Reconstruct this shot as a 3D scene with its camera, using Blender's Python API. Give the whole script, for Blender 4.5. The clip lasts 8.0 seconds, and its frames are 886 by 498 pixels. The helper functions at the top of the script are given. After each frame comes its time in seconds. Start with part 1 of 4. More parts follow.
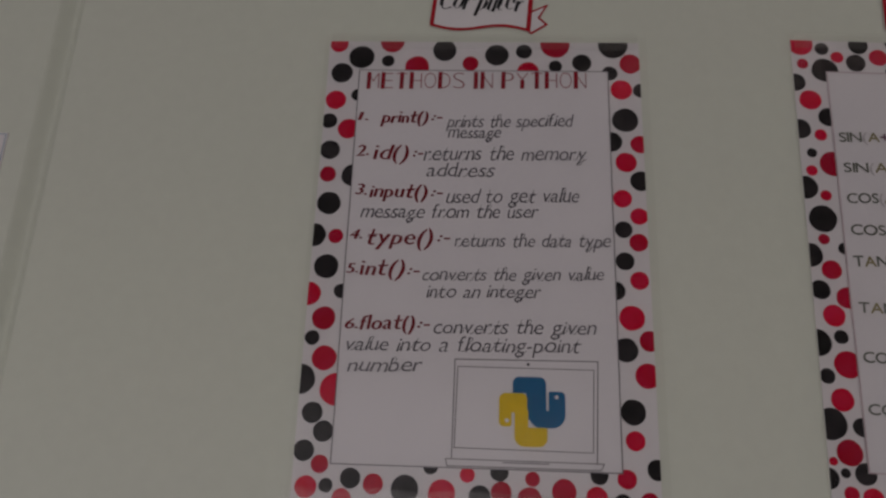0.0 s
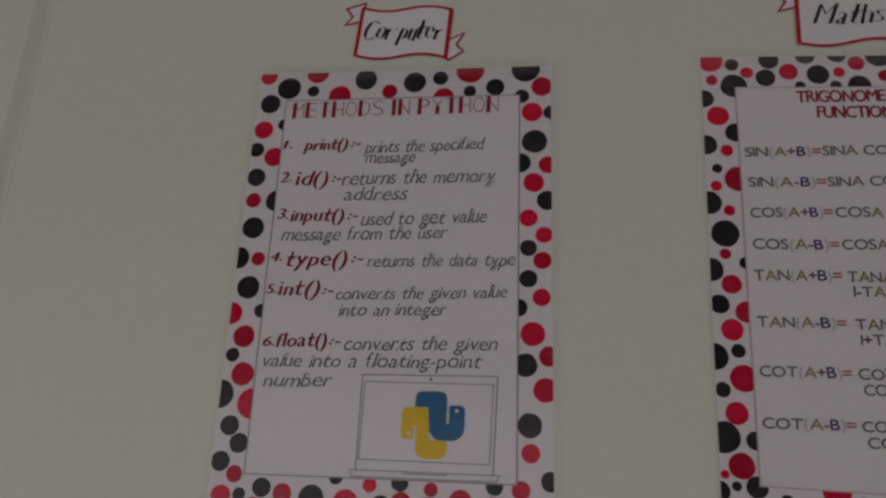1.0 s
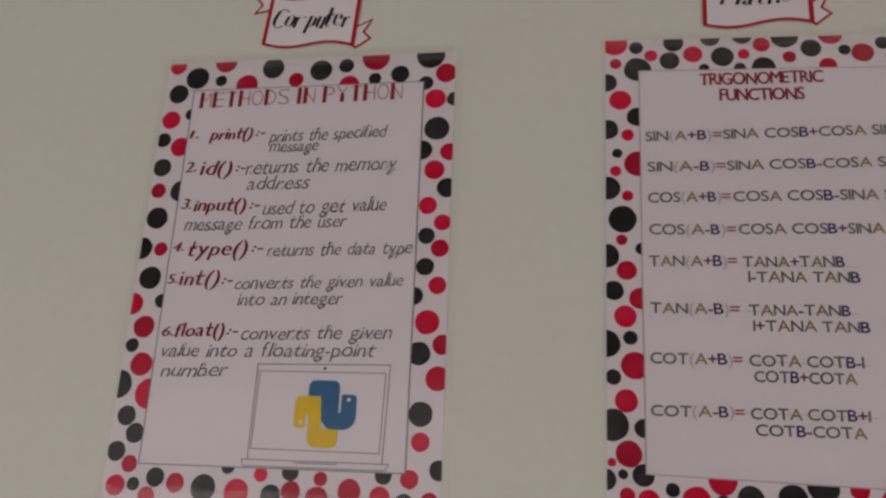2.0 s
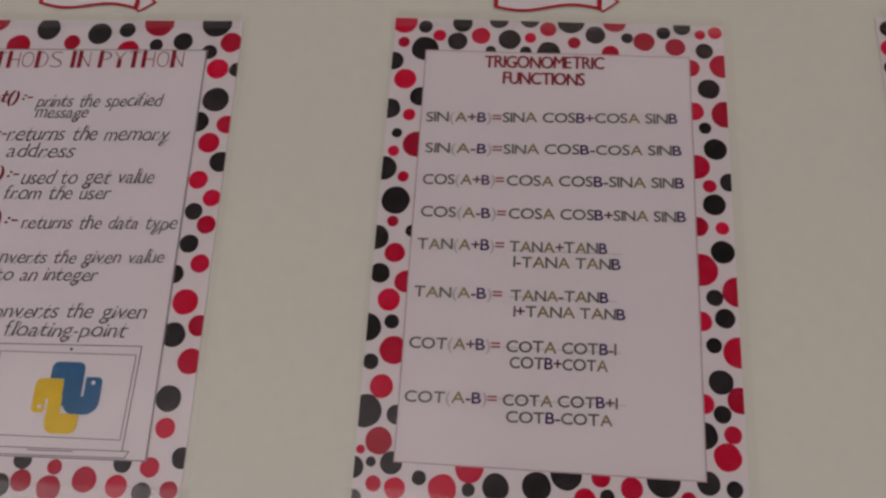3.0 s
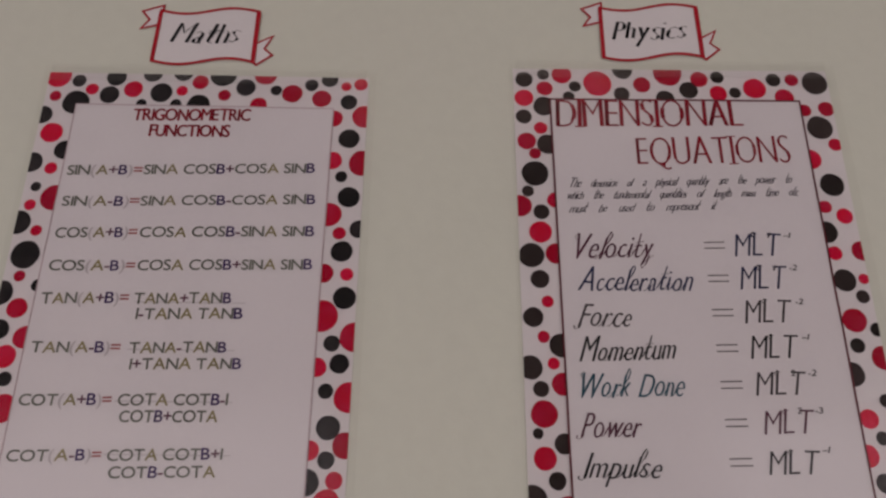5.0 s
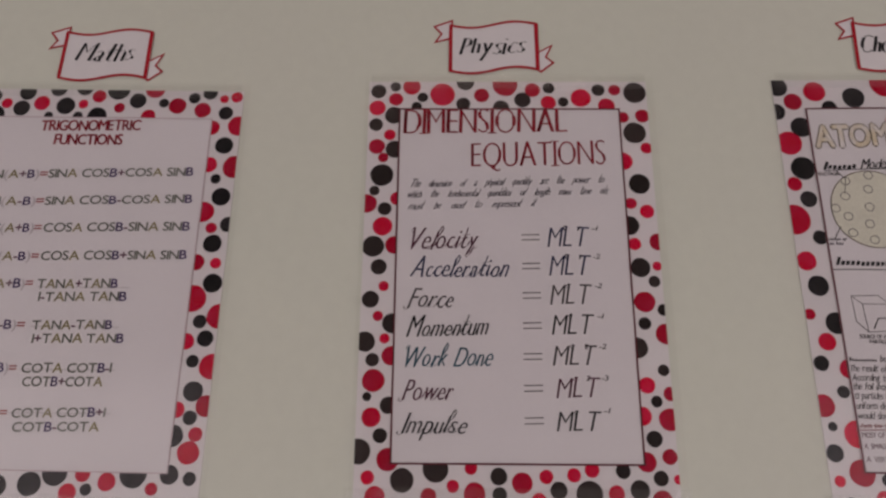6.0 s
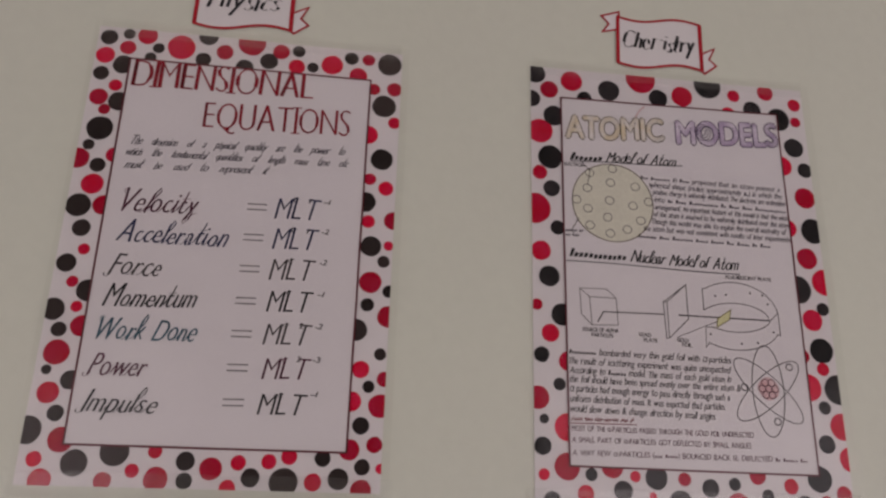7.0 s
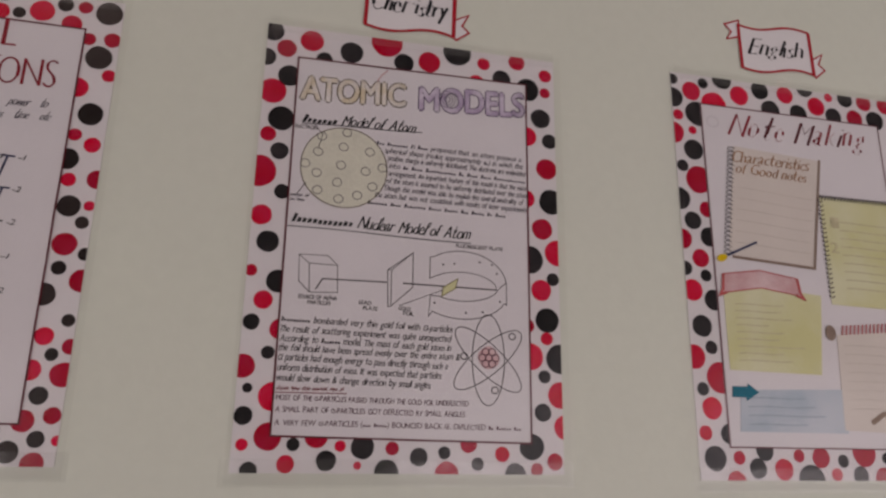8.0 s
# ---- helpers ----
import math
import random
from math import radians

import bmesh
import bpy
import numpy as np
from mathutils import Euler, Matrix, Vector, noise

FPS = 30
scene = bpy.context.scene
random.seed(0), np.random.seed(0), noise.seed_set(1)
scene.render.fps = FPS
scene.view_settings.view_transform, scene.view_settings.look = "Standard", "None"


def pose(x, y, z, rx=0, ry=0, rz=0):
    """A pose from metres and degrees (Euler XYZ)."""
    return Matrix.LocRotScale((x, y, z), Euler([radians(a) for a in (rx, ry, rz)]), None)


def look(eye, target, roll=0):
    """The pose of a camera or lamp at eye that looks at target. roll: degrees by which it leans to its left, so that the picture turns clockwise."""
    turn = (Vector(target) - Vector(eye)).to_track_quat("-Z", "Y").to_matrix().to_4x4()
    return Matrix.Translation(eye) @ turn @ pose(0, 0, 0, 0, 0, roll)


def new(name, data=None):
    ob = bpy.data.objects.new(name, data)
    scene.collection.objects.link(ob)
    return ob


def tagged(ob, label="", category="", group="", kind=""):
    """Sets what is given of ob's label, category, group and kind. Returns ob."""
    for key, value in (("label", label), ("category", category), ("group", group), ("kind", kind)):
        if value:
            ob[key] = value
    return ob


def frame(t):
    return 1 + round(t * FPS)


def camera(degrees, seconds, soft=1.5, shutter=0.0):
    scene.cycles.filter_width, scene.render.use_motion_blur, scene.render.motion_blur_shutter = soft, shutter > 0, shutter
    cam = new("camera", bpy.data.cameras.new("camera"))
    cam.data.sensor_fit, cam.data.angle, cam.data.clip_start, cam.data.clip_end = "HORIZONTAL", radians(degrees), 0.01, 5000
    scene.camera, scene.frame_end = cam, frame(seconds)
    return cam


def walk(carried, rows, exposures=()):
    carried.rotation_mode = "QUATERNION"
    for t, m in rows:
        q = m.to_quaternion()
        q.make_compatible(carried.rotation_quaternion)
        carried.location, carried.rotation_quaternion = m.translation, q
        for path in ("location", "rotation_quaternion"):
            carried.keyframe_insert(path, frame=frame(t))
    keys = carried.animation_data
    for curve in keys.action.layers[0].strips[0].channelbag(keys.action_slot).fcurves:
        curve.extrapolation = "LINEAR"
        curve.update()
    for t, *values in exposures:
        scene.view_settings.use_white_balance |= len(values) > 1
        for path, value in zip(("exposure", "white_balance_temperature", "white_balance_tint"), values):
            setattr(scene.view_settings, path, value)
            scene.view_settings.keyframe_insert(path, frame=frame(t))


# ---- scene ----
import functools

cam = camera(64.0, 8.0, soft=2.5)
PATH = [
    (0, (0.2661, -0.7674, 1.5259), (0.1637, 1.1474, 2.0941), 2.75),
    (0.5, (0.3513, -0.7700, 1.5316), (0.1547, 1.1312, 2.1204), 3.60),
    (1, (0.4351, -0.7941, 1.5351), (0.1779, 1.1009, 2.1208), 3.07),
    (1.2, (0.4428, -0.7864, 1.5342), (0.1777, 1.1071, 2.1208), 3.10),
    (2.3, (0.6323, -0.7690, 1.5381), (0.3377, 1.1289, 2.0959), 2.79),
    (2.5, (0.6731, -0.7700, 1.5344), (0.4230, 1.1349, 2.0904), 2.84),
    (3, (0.7458, -0.7190, 1.5365), (0.6304, 1.1950, 2.1050), 2.95),
    (3.5, (0.8264, -0.7084, 1.5391), (0.7565, 1.2034, 2.1222), 2.16),
    (4, (0.9344, -0.7406, 1.5445), (0.9032, 1.1678, 2.1419), 1.14),
    (4.5, (1.0258, -0.7112, 1.5549), (1.0449, 1.1776, 2.2120), 0.49),
    (4.7, (1.0424, -0.7084, 1.5572), (1.0828, 1.1710, 2.2399), -0.01),
    (5.8, (1.2610, -0.8440, 1.5392), (1.2122, 1.0650, 2.1337), 0.37),
    (6, (1.2935, -0.8620, 1.5394), (1.2682, 1.0507, 2.1236), 0.39),
    (6.5, (1.4238, -0.8852, 1.5414), (1.4745, 1.0310, 2.1119), 1.06),
    (7, (1.5178, -0.8166, 1.5363), (1.7494, 1.0859, 2.1081), 1.76),
    (7.5, (1.6328, -0.8169, 1.5403), (1.9257, 1.0811, 2.0987), 0.60),
    (8, (1.7705, -0.8306, 1.5330), (2.2013, 1.0512, 2.0557), 1.13),
]
walk(cam, [(t, look(eye, target, roll)) for t, eye, target, roll in PATH],
     exposures=[(0.0, -0.84, 6330, 21), (1.0, -0.84, 6330, 22), (1.3, -0.68, 6350, 23), (2.2, -0.20, 6620, 28), (3.0, -0.17, 6640, 29), (8.0, -0.11, 6580, 27)])

# ---- daylight: an even sky, lamps added in unseen open bays, and a ceiling tube ----
world = bpy.data.worlds.new("sky")
scene.world = world
world.use_nodes = True
wn = world.node_tree.nodes
sky = wn.new("ShaderNodeTexSky")
sky.sky_type, sky.sun_disc = "NISHITA", False
sky.sun_elevation, sky.sun_rotation = radians(48), radians(205)
world.node_tree.links.new(sky.outputs["Color"], wn["Background"].inputs["Color"])
wn["Background"].inputs["Strength"].default_value = 0.10

sun = new("sun", bpy.data.lights.new("sun", "SUN"))
sun.data.energy, sun.data.angle, sun.data.color = 1.2, radians(12), (1.0, 0.95, 0.88)
sun.matrix_world = look((4, 6, 9), (0, 0, 0))


def added_bay_light(x0, x1, z0, z1, watts, colour):
    """One area lamp, added to stand in for sky light through an unseen bay."""
    lamp = new("added_sky_lamp", bpy.data.lights.new("added_sky_lamp", "AREA"))
    lamp.data.shape, lamp.data.size, lamp.data.size_y = "RECTANGLE", x1 - x0, z1 - z0
    lamp.data.energy, lamp.data.color = watts, colour
    lamp.matrix_world = look(((x0 + x1) / 2, -2.56, (z0 + z1) / 2), ((x0 + x1) / 2, 0.0, (z0 + z1) / 2 + 0.001))


# Unseen openings, placed and sized to set how bright the wall gets.
BAYS = ((-2.9, 0.7), (2.4, 5.4))
SILL, LINTEL = 0.55, 1.85
added_bay_light(*BAYS[0], SILL, LINTEL, 30.0, (1.0, 0.965, 0.925))
added_bay_light(*BAYS[1], SILL, LINTEL, 33.0, (1.0, 0.965, 0.925))


# ---- materials ----
def material(name, colour, rough=0.6, metal=0.0, spread=0.06, scale=40.0, fine=600.0, bump=0.0, bump_scale=300.0, gloss=0.15, each=0.0, blotch=None):
    """A painted, printed or plain surface: two scales of mottling, fine relief and a change from object to object."""
    mat = bpy.data.materials.new(name)
    mat.use_nodes = True
    nt = mat.node_tree
    n, link = nt.nodes, nt.links.new
    bsdf = n["Principled BSDF"]
    bsdf.inputs["Metallic"].default_value = metal
    bsdf.inputs["Specular IOR Level"].default_value = gloss
    where = n.new("ShaderNodeTexCoord")
    large, small = n.new("ShaderNodeTexNoise"), n.new("ShaderNodeTexNoise")
    for tex, s in ((large, scale), (small, fine)):
        tex.inputs["Scale"].default_value, tex.inputs["Detail"].default_value = s, 4.0
        link(where.outputs["Object"], tex.inputs["Vector"])
    both = n.new("ShaderNodeMath")
    both.operation = "ADD"
    link(large.outputs["Fac"], both.inputs[0])
    link(small.outputs["Fac"], both.inputs[1])
    level = n.new("ShaderNodeMapRange")
    level.inputs["From Min"].default_value, level.inputs["From Max"].default_value = 0.6, 1.4
    level.inputs["To Min"].default_value, level.inputs["To Max"].default_value = 1.0 - spread, 1.0 + spread
    link(both.outputs[0], level.inputs["Value"])
    value = level.outputs["Result"]
    if each:
        info = n.new("ShaderNodeObjectInfo")
        shift = n.new("ShaderNodeMapRange")
        shift.inputs["To Min"].default_value, shift.inputs["To Max"].default_value = 1.0 - each, 1.0 + each
        link(info.outputs["Random"], shift.inputs["Value"])
        times = n.new("ShaderNodeMath")
        times.operation = "MULTIPLY"
        link(value, times.inputs[0])
        link(shift.outputs["Result"], times.inputs[1])
        value = times.outputs[0]
    base = n.new("ShaderNodeVectorMath")
    base.operation = "SCALE"
    base.inputs[0].default_value = colour
    if blotch:
        mix = n.new("ShaderNodeMix")
        mix.data_type = "RGBA"
        mix.inputs["A"].default_value, mix.inputs["B"].default_value = (*colour, 1), (*blotch, 1)
        edge = n.new("ShaderNodeMapRange")
        edge.inputs["From Min"].default_value, edge.inputs["From Max"].default_value = 0.40, 0.62
        link(large.outputs["Fac"], edge.inputs["Value"])
        link(edge.outputs["Result"], mix.inputs["Factor"])
        link(mix.outputs["Result"], base.inputs[0])
    link(value, base.inputs["Scale"])
    link(base.outputs["Vector"], bsdf.inputs["Base Color"])
    wear = n.new("ShaderNodeMapRange")
    wear.inputs["To Min"].default_value, wear.inputs["To Max"].default_value = max(rough - 0.08, 0.02), min(rough + 0.08, 1.0)
    link(large.outputs["Fac"], wear.inputs["Value"])
    link(wear.outputs["Result"], bsdf.inputs["Roughness"])
    if bump:
        grain, relief = n.new("ShaderNodeTexNoise"), n.new("ShaderNodeBump")
        grain.inputs["Scale"].default_value, grain.inputs["Detail"].default_value = bump_scale, 6.0
        relief.inputs["Strength"].default_value, relief.inputs["Distance"].default_value = bump, 0.002
        link(where.outputs["Object"], grain.inputs["Vector"])
        link(grain.outputs["Fac"], relief.inputs["Height"])
        link(relief.outputs["Normal"], bsdf.inputs["Normal"])
    return mat


plaster = material("cream_wall_paint", (0.618, 0.645, 0.565), 0.55, spread=0.03, scale=2.5, fine=60, bump=0.10, bump_scale=120, gloss=0.3, blotch=(0.608, 0.63, 0.555))
ceiling_paint = material("white_ceiling_paint", (0.74, 0.73, 0.69), 0.8, spread=0.04, scale=1.5, fine=50, bump=0.2)
terrazzo = material("grey_terrazzo", (0.33, 0.31, 0.28), 0.35, spread=0.22, scale=9, fine=180)
earth = material("dry_ground", (0.20, 0.17, 0.12), 0.95, spread=0.25, scale=0.8, fine=8)
steel = material("painted_steel", (0.70, 0.70, 0.68), 0.4, spread=0.05)
card = material("white_border_card", (0.725, 0.70, 0.715), 0.5, spread=0.02, scale=14, fine=300, each=0.02)
paper = material("white_paper", (0.70, 0.675, 0.695), 0.6, spread=0.02, scale=9, fine=300, each=0.02, bump=0.06, bump_scale=30)
black_ink = material("black_marker", (0.017, 0.015, 0.017), 0.6, gloss=0.08, spread=0.35, scale=60, fine=500, each=0.45, blotch=(0.026, 0.022, 0.024))
brown_ink = material("brown_black_marker", (0.034, 0.025, 0.024), 0.6, gloss=0.08, spread=0.35, scale=60, fine=500, each=0.4, blotch=(0.024, 0.016, 0.016))
red_ink = material("red_marker", (0.55, 0.003, 0.03), 0.6, gloss=0.06, spread=0.22, scale=45, fine=400, each=0.28, blotch=(0.50, 0.012, 0.05))
dark_red = material("dark_red_pen", (0.20, 0.007, 0.018), 0.5, spread=0.25, scale=120, fine=700)
title_red = material("deep_red_felt_pen", (0.32, 0.008, 0.024), 0.5, spread=0.3, scale=60, fine=700, blotch=(0.19, 0.010, 0.022))
ribbon_red = material("red_ribbon_outline", (0.40, 0.010, 0.022), 0.45, spread=0.2, scale=90, fine=600)
rule_ink = material("maroon_ruled_line", (0.11, 0.013, 0.022), 0.5, spread=0.2, scale=120)
grey_rule = material("pencil_line", (0.17, 0.155, 0.17), 0.6, spread=0.25, scale=150)
pink_rule = material("pale_pink_line", (0.47, 0.36, 0.39), 0.6, spread=0.2, scale=150)
pen = material("grey_black_pen", (0.075, 0.066, 0.072), 0.5, spread=0.35, scale=110, fine=700)
brush = material("black_brush_pen", (0.022, 0.022, 0.026), 0.5, spread=0.4, scale=110)
fine_pen = material("thin_grey_pen", (0.13, 0.12, 0.14), 0.5, spread=0.3, scale=150)
green_grey = material("grey_green_felt_pen", (0.155, 0.165, 0.14), 0.5, spread=0.35, scale=130)
olive = material("olive_felt_pen", (0.27, 0.235, 0.12), 0.5, spread=0.3, scale=130)
purple = material("purple_felt_pen", (0.06, 0.03, 0.125), 0.5, spread=0.35, scale=130)
plum = material("plum_felt_pen", (0.15, 0.06, 0.10), 0.5, spread=0.3, scale=130)
brick = material("brick_red_felt_pen", (0.36, 0.09, 0.09), 0.5, spread=0.3, scale=130)
pale = material("faded_felt_pen", (0.50, 0.47, 0.49), 0.5, spread=0.15, scale=130)
wine = material("wine_pen", (0.10, 0.03, 0.055), 0.5, spread=0.4, scale=90)
navy = material("navy_pen", (0.04, 0.045, 0.10), 0.5, spread=0.4, scale=90)
teal = material("teal_pen", (0.035, 0.10, 0.14), 0.5, spread=0.5, scale=70)
logo_blue = material("blue_felt_fill", (0.001, 0.12, 0.27), 0.5, spread=0.12, scale=60)
logo_yellow = material("yellow_felt_fill", (0.70, 0.50, 0.001), 0.5, spread=0.12, scale=60)
pale_yellow = material("pale_yellow_crayon", (0.655, 0.65, 0.555), 0.6, spread=0.06, scale=30, fine=260)
gold_fill = material("gold_pencil_shading", (0.69, 0.60, 0.44), 0.6, spread=0.12, scale=45, blotch=(0.70, 0.67, 0.65))
violet_fill = material("violet_pencil_shading", (0.47, 0.38, 0.53), 0.6, spread=0.12, scale=45, blotch=(0.62, 0.56, 0.65))
gold_line = material("ochre_pencil_line", (0.17, 0.14, 0.10), 0.6, spread=0.25, scale=90)
violet_line = material("violet_pencil_line", (0.12, 0.085, 0.15), 0.6, spread=0.25, scale=90)
note_cream = material("cream_note_paper", (0.66, 0.61, 0.565), 0.6, spread=0.05, scale=12)
note_yellow = material("yellow_note_paper", (0.62, 0.61, 0.33), 0.6, spread=0.06, scale=12, blotch=(0.65, 0.645, 0.45))
note_blue = material("pale_blue_note_paper", (0.42, 0.50, 0.57), 0.6, spread=0.06, scale=12, blotch=(0.53, 0.57, 0.62))
note_brown = material("brown_pencil_shade", (0.27, 0.20, 0.16), 0.6, spread=0.2, scale=60)
note_ink = material("faint_note_writing", (0.53, 0.49, 0.33), 0.6, spread=0.25, scale=100)
faint_ink = material("faded_cream_line", (0.57, 0.52, 0.47), 0.6, spread=0.15, scale=100)
blue_ink = material("faint_blue_writing", (0.34, 0.41, 0.48), 0.6, spread=0.2, scale=100)
orange_ink = material("orange_brown_pen", (0.42, 0.25, 0.16), 0.6, spread=0.3, scale=100)
pink_fill = material("pink_felt_fill", (0.60, 0.37, 0.38), 0.6, spread=0.12, scale=30, blotch=(0.62, 0.46, 0.47))
red_fill = material("light_red_felt_fill", (0.46, 0.10, 0.10), 0.6, spread=0.15, scale=60)
teal_fill = material("teal_felt_fill", (0.010, 0.15, 0.22), 0.5, spread=0.15, scale=60)


def film_material(name, rough, ior=1.22):
    """Clear plastic: it lets the sheet show and throws back a little light."""
    mat = bpy.data.materials.new(name)
    mat.use_nodes = True
    n, link = mat.node_tree.nodes, mat.node_tree.links.new
    n.remove(n["Principled BSDF"])
    clear, shine, mix, fres = n.new("ShaderNodeBsdfTransparent"), n.new("ShaderNodeBsdfGlossy"), n.new("ShaderNodeMixShader"), n.new("ShaderNodeFresnel")
    clear.inputs["Color"].default_value = (0.97, 0.97, 0.965, 1)
    shine.inputs["Roughness"].default_value = rough
    fres.inputs["IOR"].default_value = ior
    link(fres.outputs[0], mix.inputs[0])
    link(clear.outputs[0], mix.inputs[1])
    link(shine.outputs[0], mix.inputs[2])
    link(mix.outputs[0], n["Material Output"].inputs["Surface"])
    return mat


film = film_material("clear_plastic_film", 0.18, 1.28)
milky = film_material("clear_wrinkled_tape", 0.13, 1.36)
n, link = milky.node_tree.nodes, milky.node_tree.links.new
haze, white, blend = n["Mix Shader"], n.new("ShaderNodeBsdfDiffuse"), n.new("ShaderNodeMixShader")
white.inputs["Color"].default_value, blend.inputs[0].default_value = (0.8, 0.79, 0.78, 1), 0.03
link(haze.outputs[0], blend.inputs[1])
link(white.outputs[0], blend.inputs[2])
link(blend.outputs[0], n["Material Output"].inputs["Surface"])
glow = bpy.data.materials.new("lit_tube")
glow.use_nodes = True
glow.node_tree.nodes["Principled BSDF"].inputs["Emission Color"].default_value = (1.0, 0.84, 0.70, 1)
glow.node_tree.nodes["Principled BSDF"].inputs["Emission Strength"].default_value = 7.5


# ---- mesh helpers; sheets lie in x (right) and z (up), and face -y ----
MM = 0.001


def part(name, bm, mat, parent=None, label=""):
    """Links a bmesh as one mesh object, under a thing or a part."""
    me = bpy.data.meshes.new(name)
    bm.to_mesh(me)
    bm.free()
    for m in mat if isinstance(mat, (list, tuple)) else [mat]:
        me.materials.append(m)
    ob = new(name, me)
    ob.parent = parent
    return tagged(ob, label)


def box(bm, x0, x1, y0, y1, z0, z1, bevel=0.0):
    made = bmesh.ops.create_cube(bm, size=1, matrix=Matrix.Translation(((x0 + x1) / 2, (y0 + y1) / 2, (z0 + z1) / 2)) @ Matrix.Diagonal((abs(x1 - x0), abs(y1 - y0), abs(z1 - z0), 1)))
    if bevel:
        edges = list({e for v in made["verts"] for e in v.link_edges})
        bmesh.ops.bevel(bm, geom=edges, offset=bevel, segments=2, affect="EDGES", profile=0.5)


def slab(bm, points, y0, y1):
    """A thin slab with the outline points (x, z, in mm, anticlockwise as seen from the front) from y0 (back) to y1 (front)."""
    front = [bm.verts.new((x * MM, y1, z * MM)) for x, z in points]
    back = [bm.verts.new((x * MM, y0, z * MM)) for x, z in points]
    bm.faces.new(front)
    bm.faces.new(back[::-1])
    for i in range(len(points)):
        j = (i + 1) % len(points)
        bm.faces.new((front[j], front[i], back[i], back[j]))


def flat(bm, points, y):
    """A flat patch of ink that faces the front."""
    if len(points) > 2:
        bm.faces.new([bm.verts.new((x * MM, y, z * MM)) for x, z in points])


def clipped(points, x0, x1, z0, z1):
    """The outline, cut off at the edges of a sheet."""
    for axis, limit, sign in ((0, x0, 1), (0, x1, -1), (1, z0, 1), (1, z1, -1)):
        out = []
        for i, b in enumerate(points):
            a = points[i - 1]
            ina, inb = sign * (a[axis] - limit) >= 0, sign * (b[axis] - limit) >= 0
            if ina != inb:
                f = (limit - a[axis]) / (b[axis] - a[axis])
                out.append((a[0] + f * (b[0] - a[0]), a[1] + f * (b[1] - a[1])))
            if inb:
                out.append(b)
        points = out
    return points


def round_outline(x, z, rx, rz=None, n=28, wobble=0.0, turn=0.0):
    rz = rx if rz is None else rz
    c, s = math.cos(turn), math.sin(turn)
    out = []
    for i in range(n):
        a = 2 * math.pi * i / n
        k = 1 + wobble * noise.noise((x + 1.3 * math.cos(a), z + 1.3 * math.sin(a), 7.0))
        u, v = rx * k * math.cos(a), rz * k * math.sin(a)
        out.append((x + c * u - s * v, z + s * u + c * v))
    return out


def stroke(bm, points, width, y, closed=False):
    """A pen line of even width along points (x, z, in mm)."""
    n = len(points)
    left, right = [], []
    for i, p in enumerate(points):
        a = points[i - 1] if (i or closed) else p
        b = points[(i + 1) % n] if (i < n - 1 or closed) else p
        d1, d2 = Vector((p[0] - a[0], p[1] - a[1])), Vector((b[0] - p[0], b[1] - p[1]))
        d1, d2 = (d1 if d1.length else d2).normalized(), (d2 if d2.length else d1).normalized()
        nrm = Vector((-d1.y - d2.y, d1.x + d2.x))
        nrm = nrm.normalized() if nrm.length > 1e-6 else Vector((-d1.y, d1.x))
        w = width / 2 / max(abs(nrm.dot(Vector((-d1.y, d1.x)))), 0.45) * (1 + 0.18 * noise.noise((p[0] * 0.21, p[1] * 0.21, 3.0)))
        left.append(bm.verts.new(((p[0] + nrm.x * w) * MM, y, (p[1] + nrm.y * w) * MM)))
        right.append(bm.verts.new(((p[0] - nrm.x * w) * MM, y, (p[1] - nrm.y * w) * MM)))
    for i in range(n if closed else n - 1):
        j = (i + 1) % n
        bm.faces.new((right[i], right[j], left[j], left[i]))


def wavy(a, b, sag=0.0, n=10):
    """Points from a to b along a shallow S."""
    return [(a[0] + (b[0] - a[0]) * i / n, a[1] + (b[1] - a[1]) * i / n + sag * math.sin(2 * math.pi * i / n)) for i in range(n + 1)]


def arc(x, z, rx, rz, a0, a1, n=24):
    return [(x + rx * math.cos(radians(a0 + (a1 - a0) * i / n)), z + rz * math.sin(radians(a0 + (a1 - a0) * i / n))) for i in range(n + 1)]


def letters(text, slant, weight, inks):
    """The built-in font's outlines of a text as a bmesh in its own units, with a material for each letter."""
    curve = bpy.data.curves.new("text", "FONT")
    curve.body, curve.shear, curve.offset, curve.resolution_u = text, slant, weight, 4
    for i, k in enumerate(inks):
        curve.body_format[i].material_index = k
    ob = new("text", curve)
    bpy.context.view_layer.update()
    me = bpy.data.meshes.new_from_object(ob.evaluated_get(bpy.context.evaluated_depsgraph_get()))
    bm = bmesh.new()
    bm.from_mesh(me)
    bpy.data.objects.remove(ob)
    bpy.data.meshes.remove(me)
    bpy.data.curves.remove(curve)
    return bm


CAP = 0.69
SHAKE = 0.6


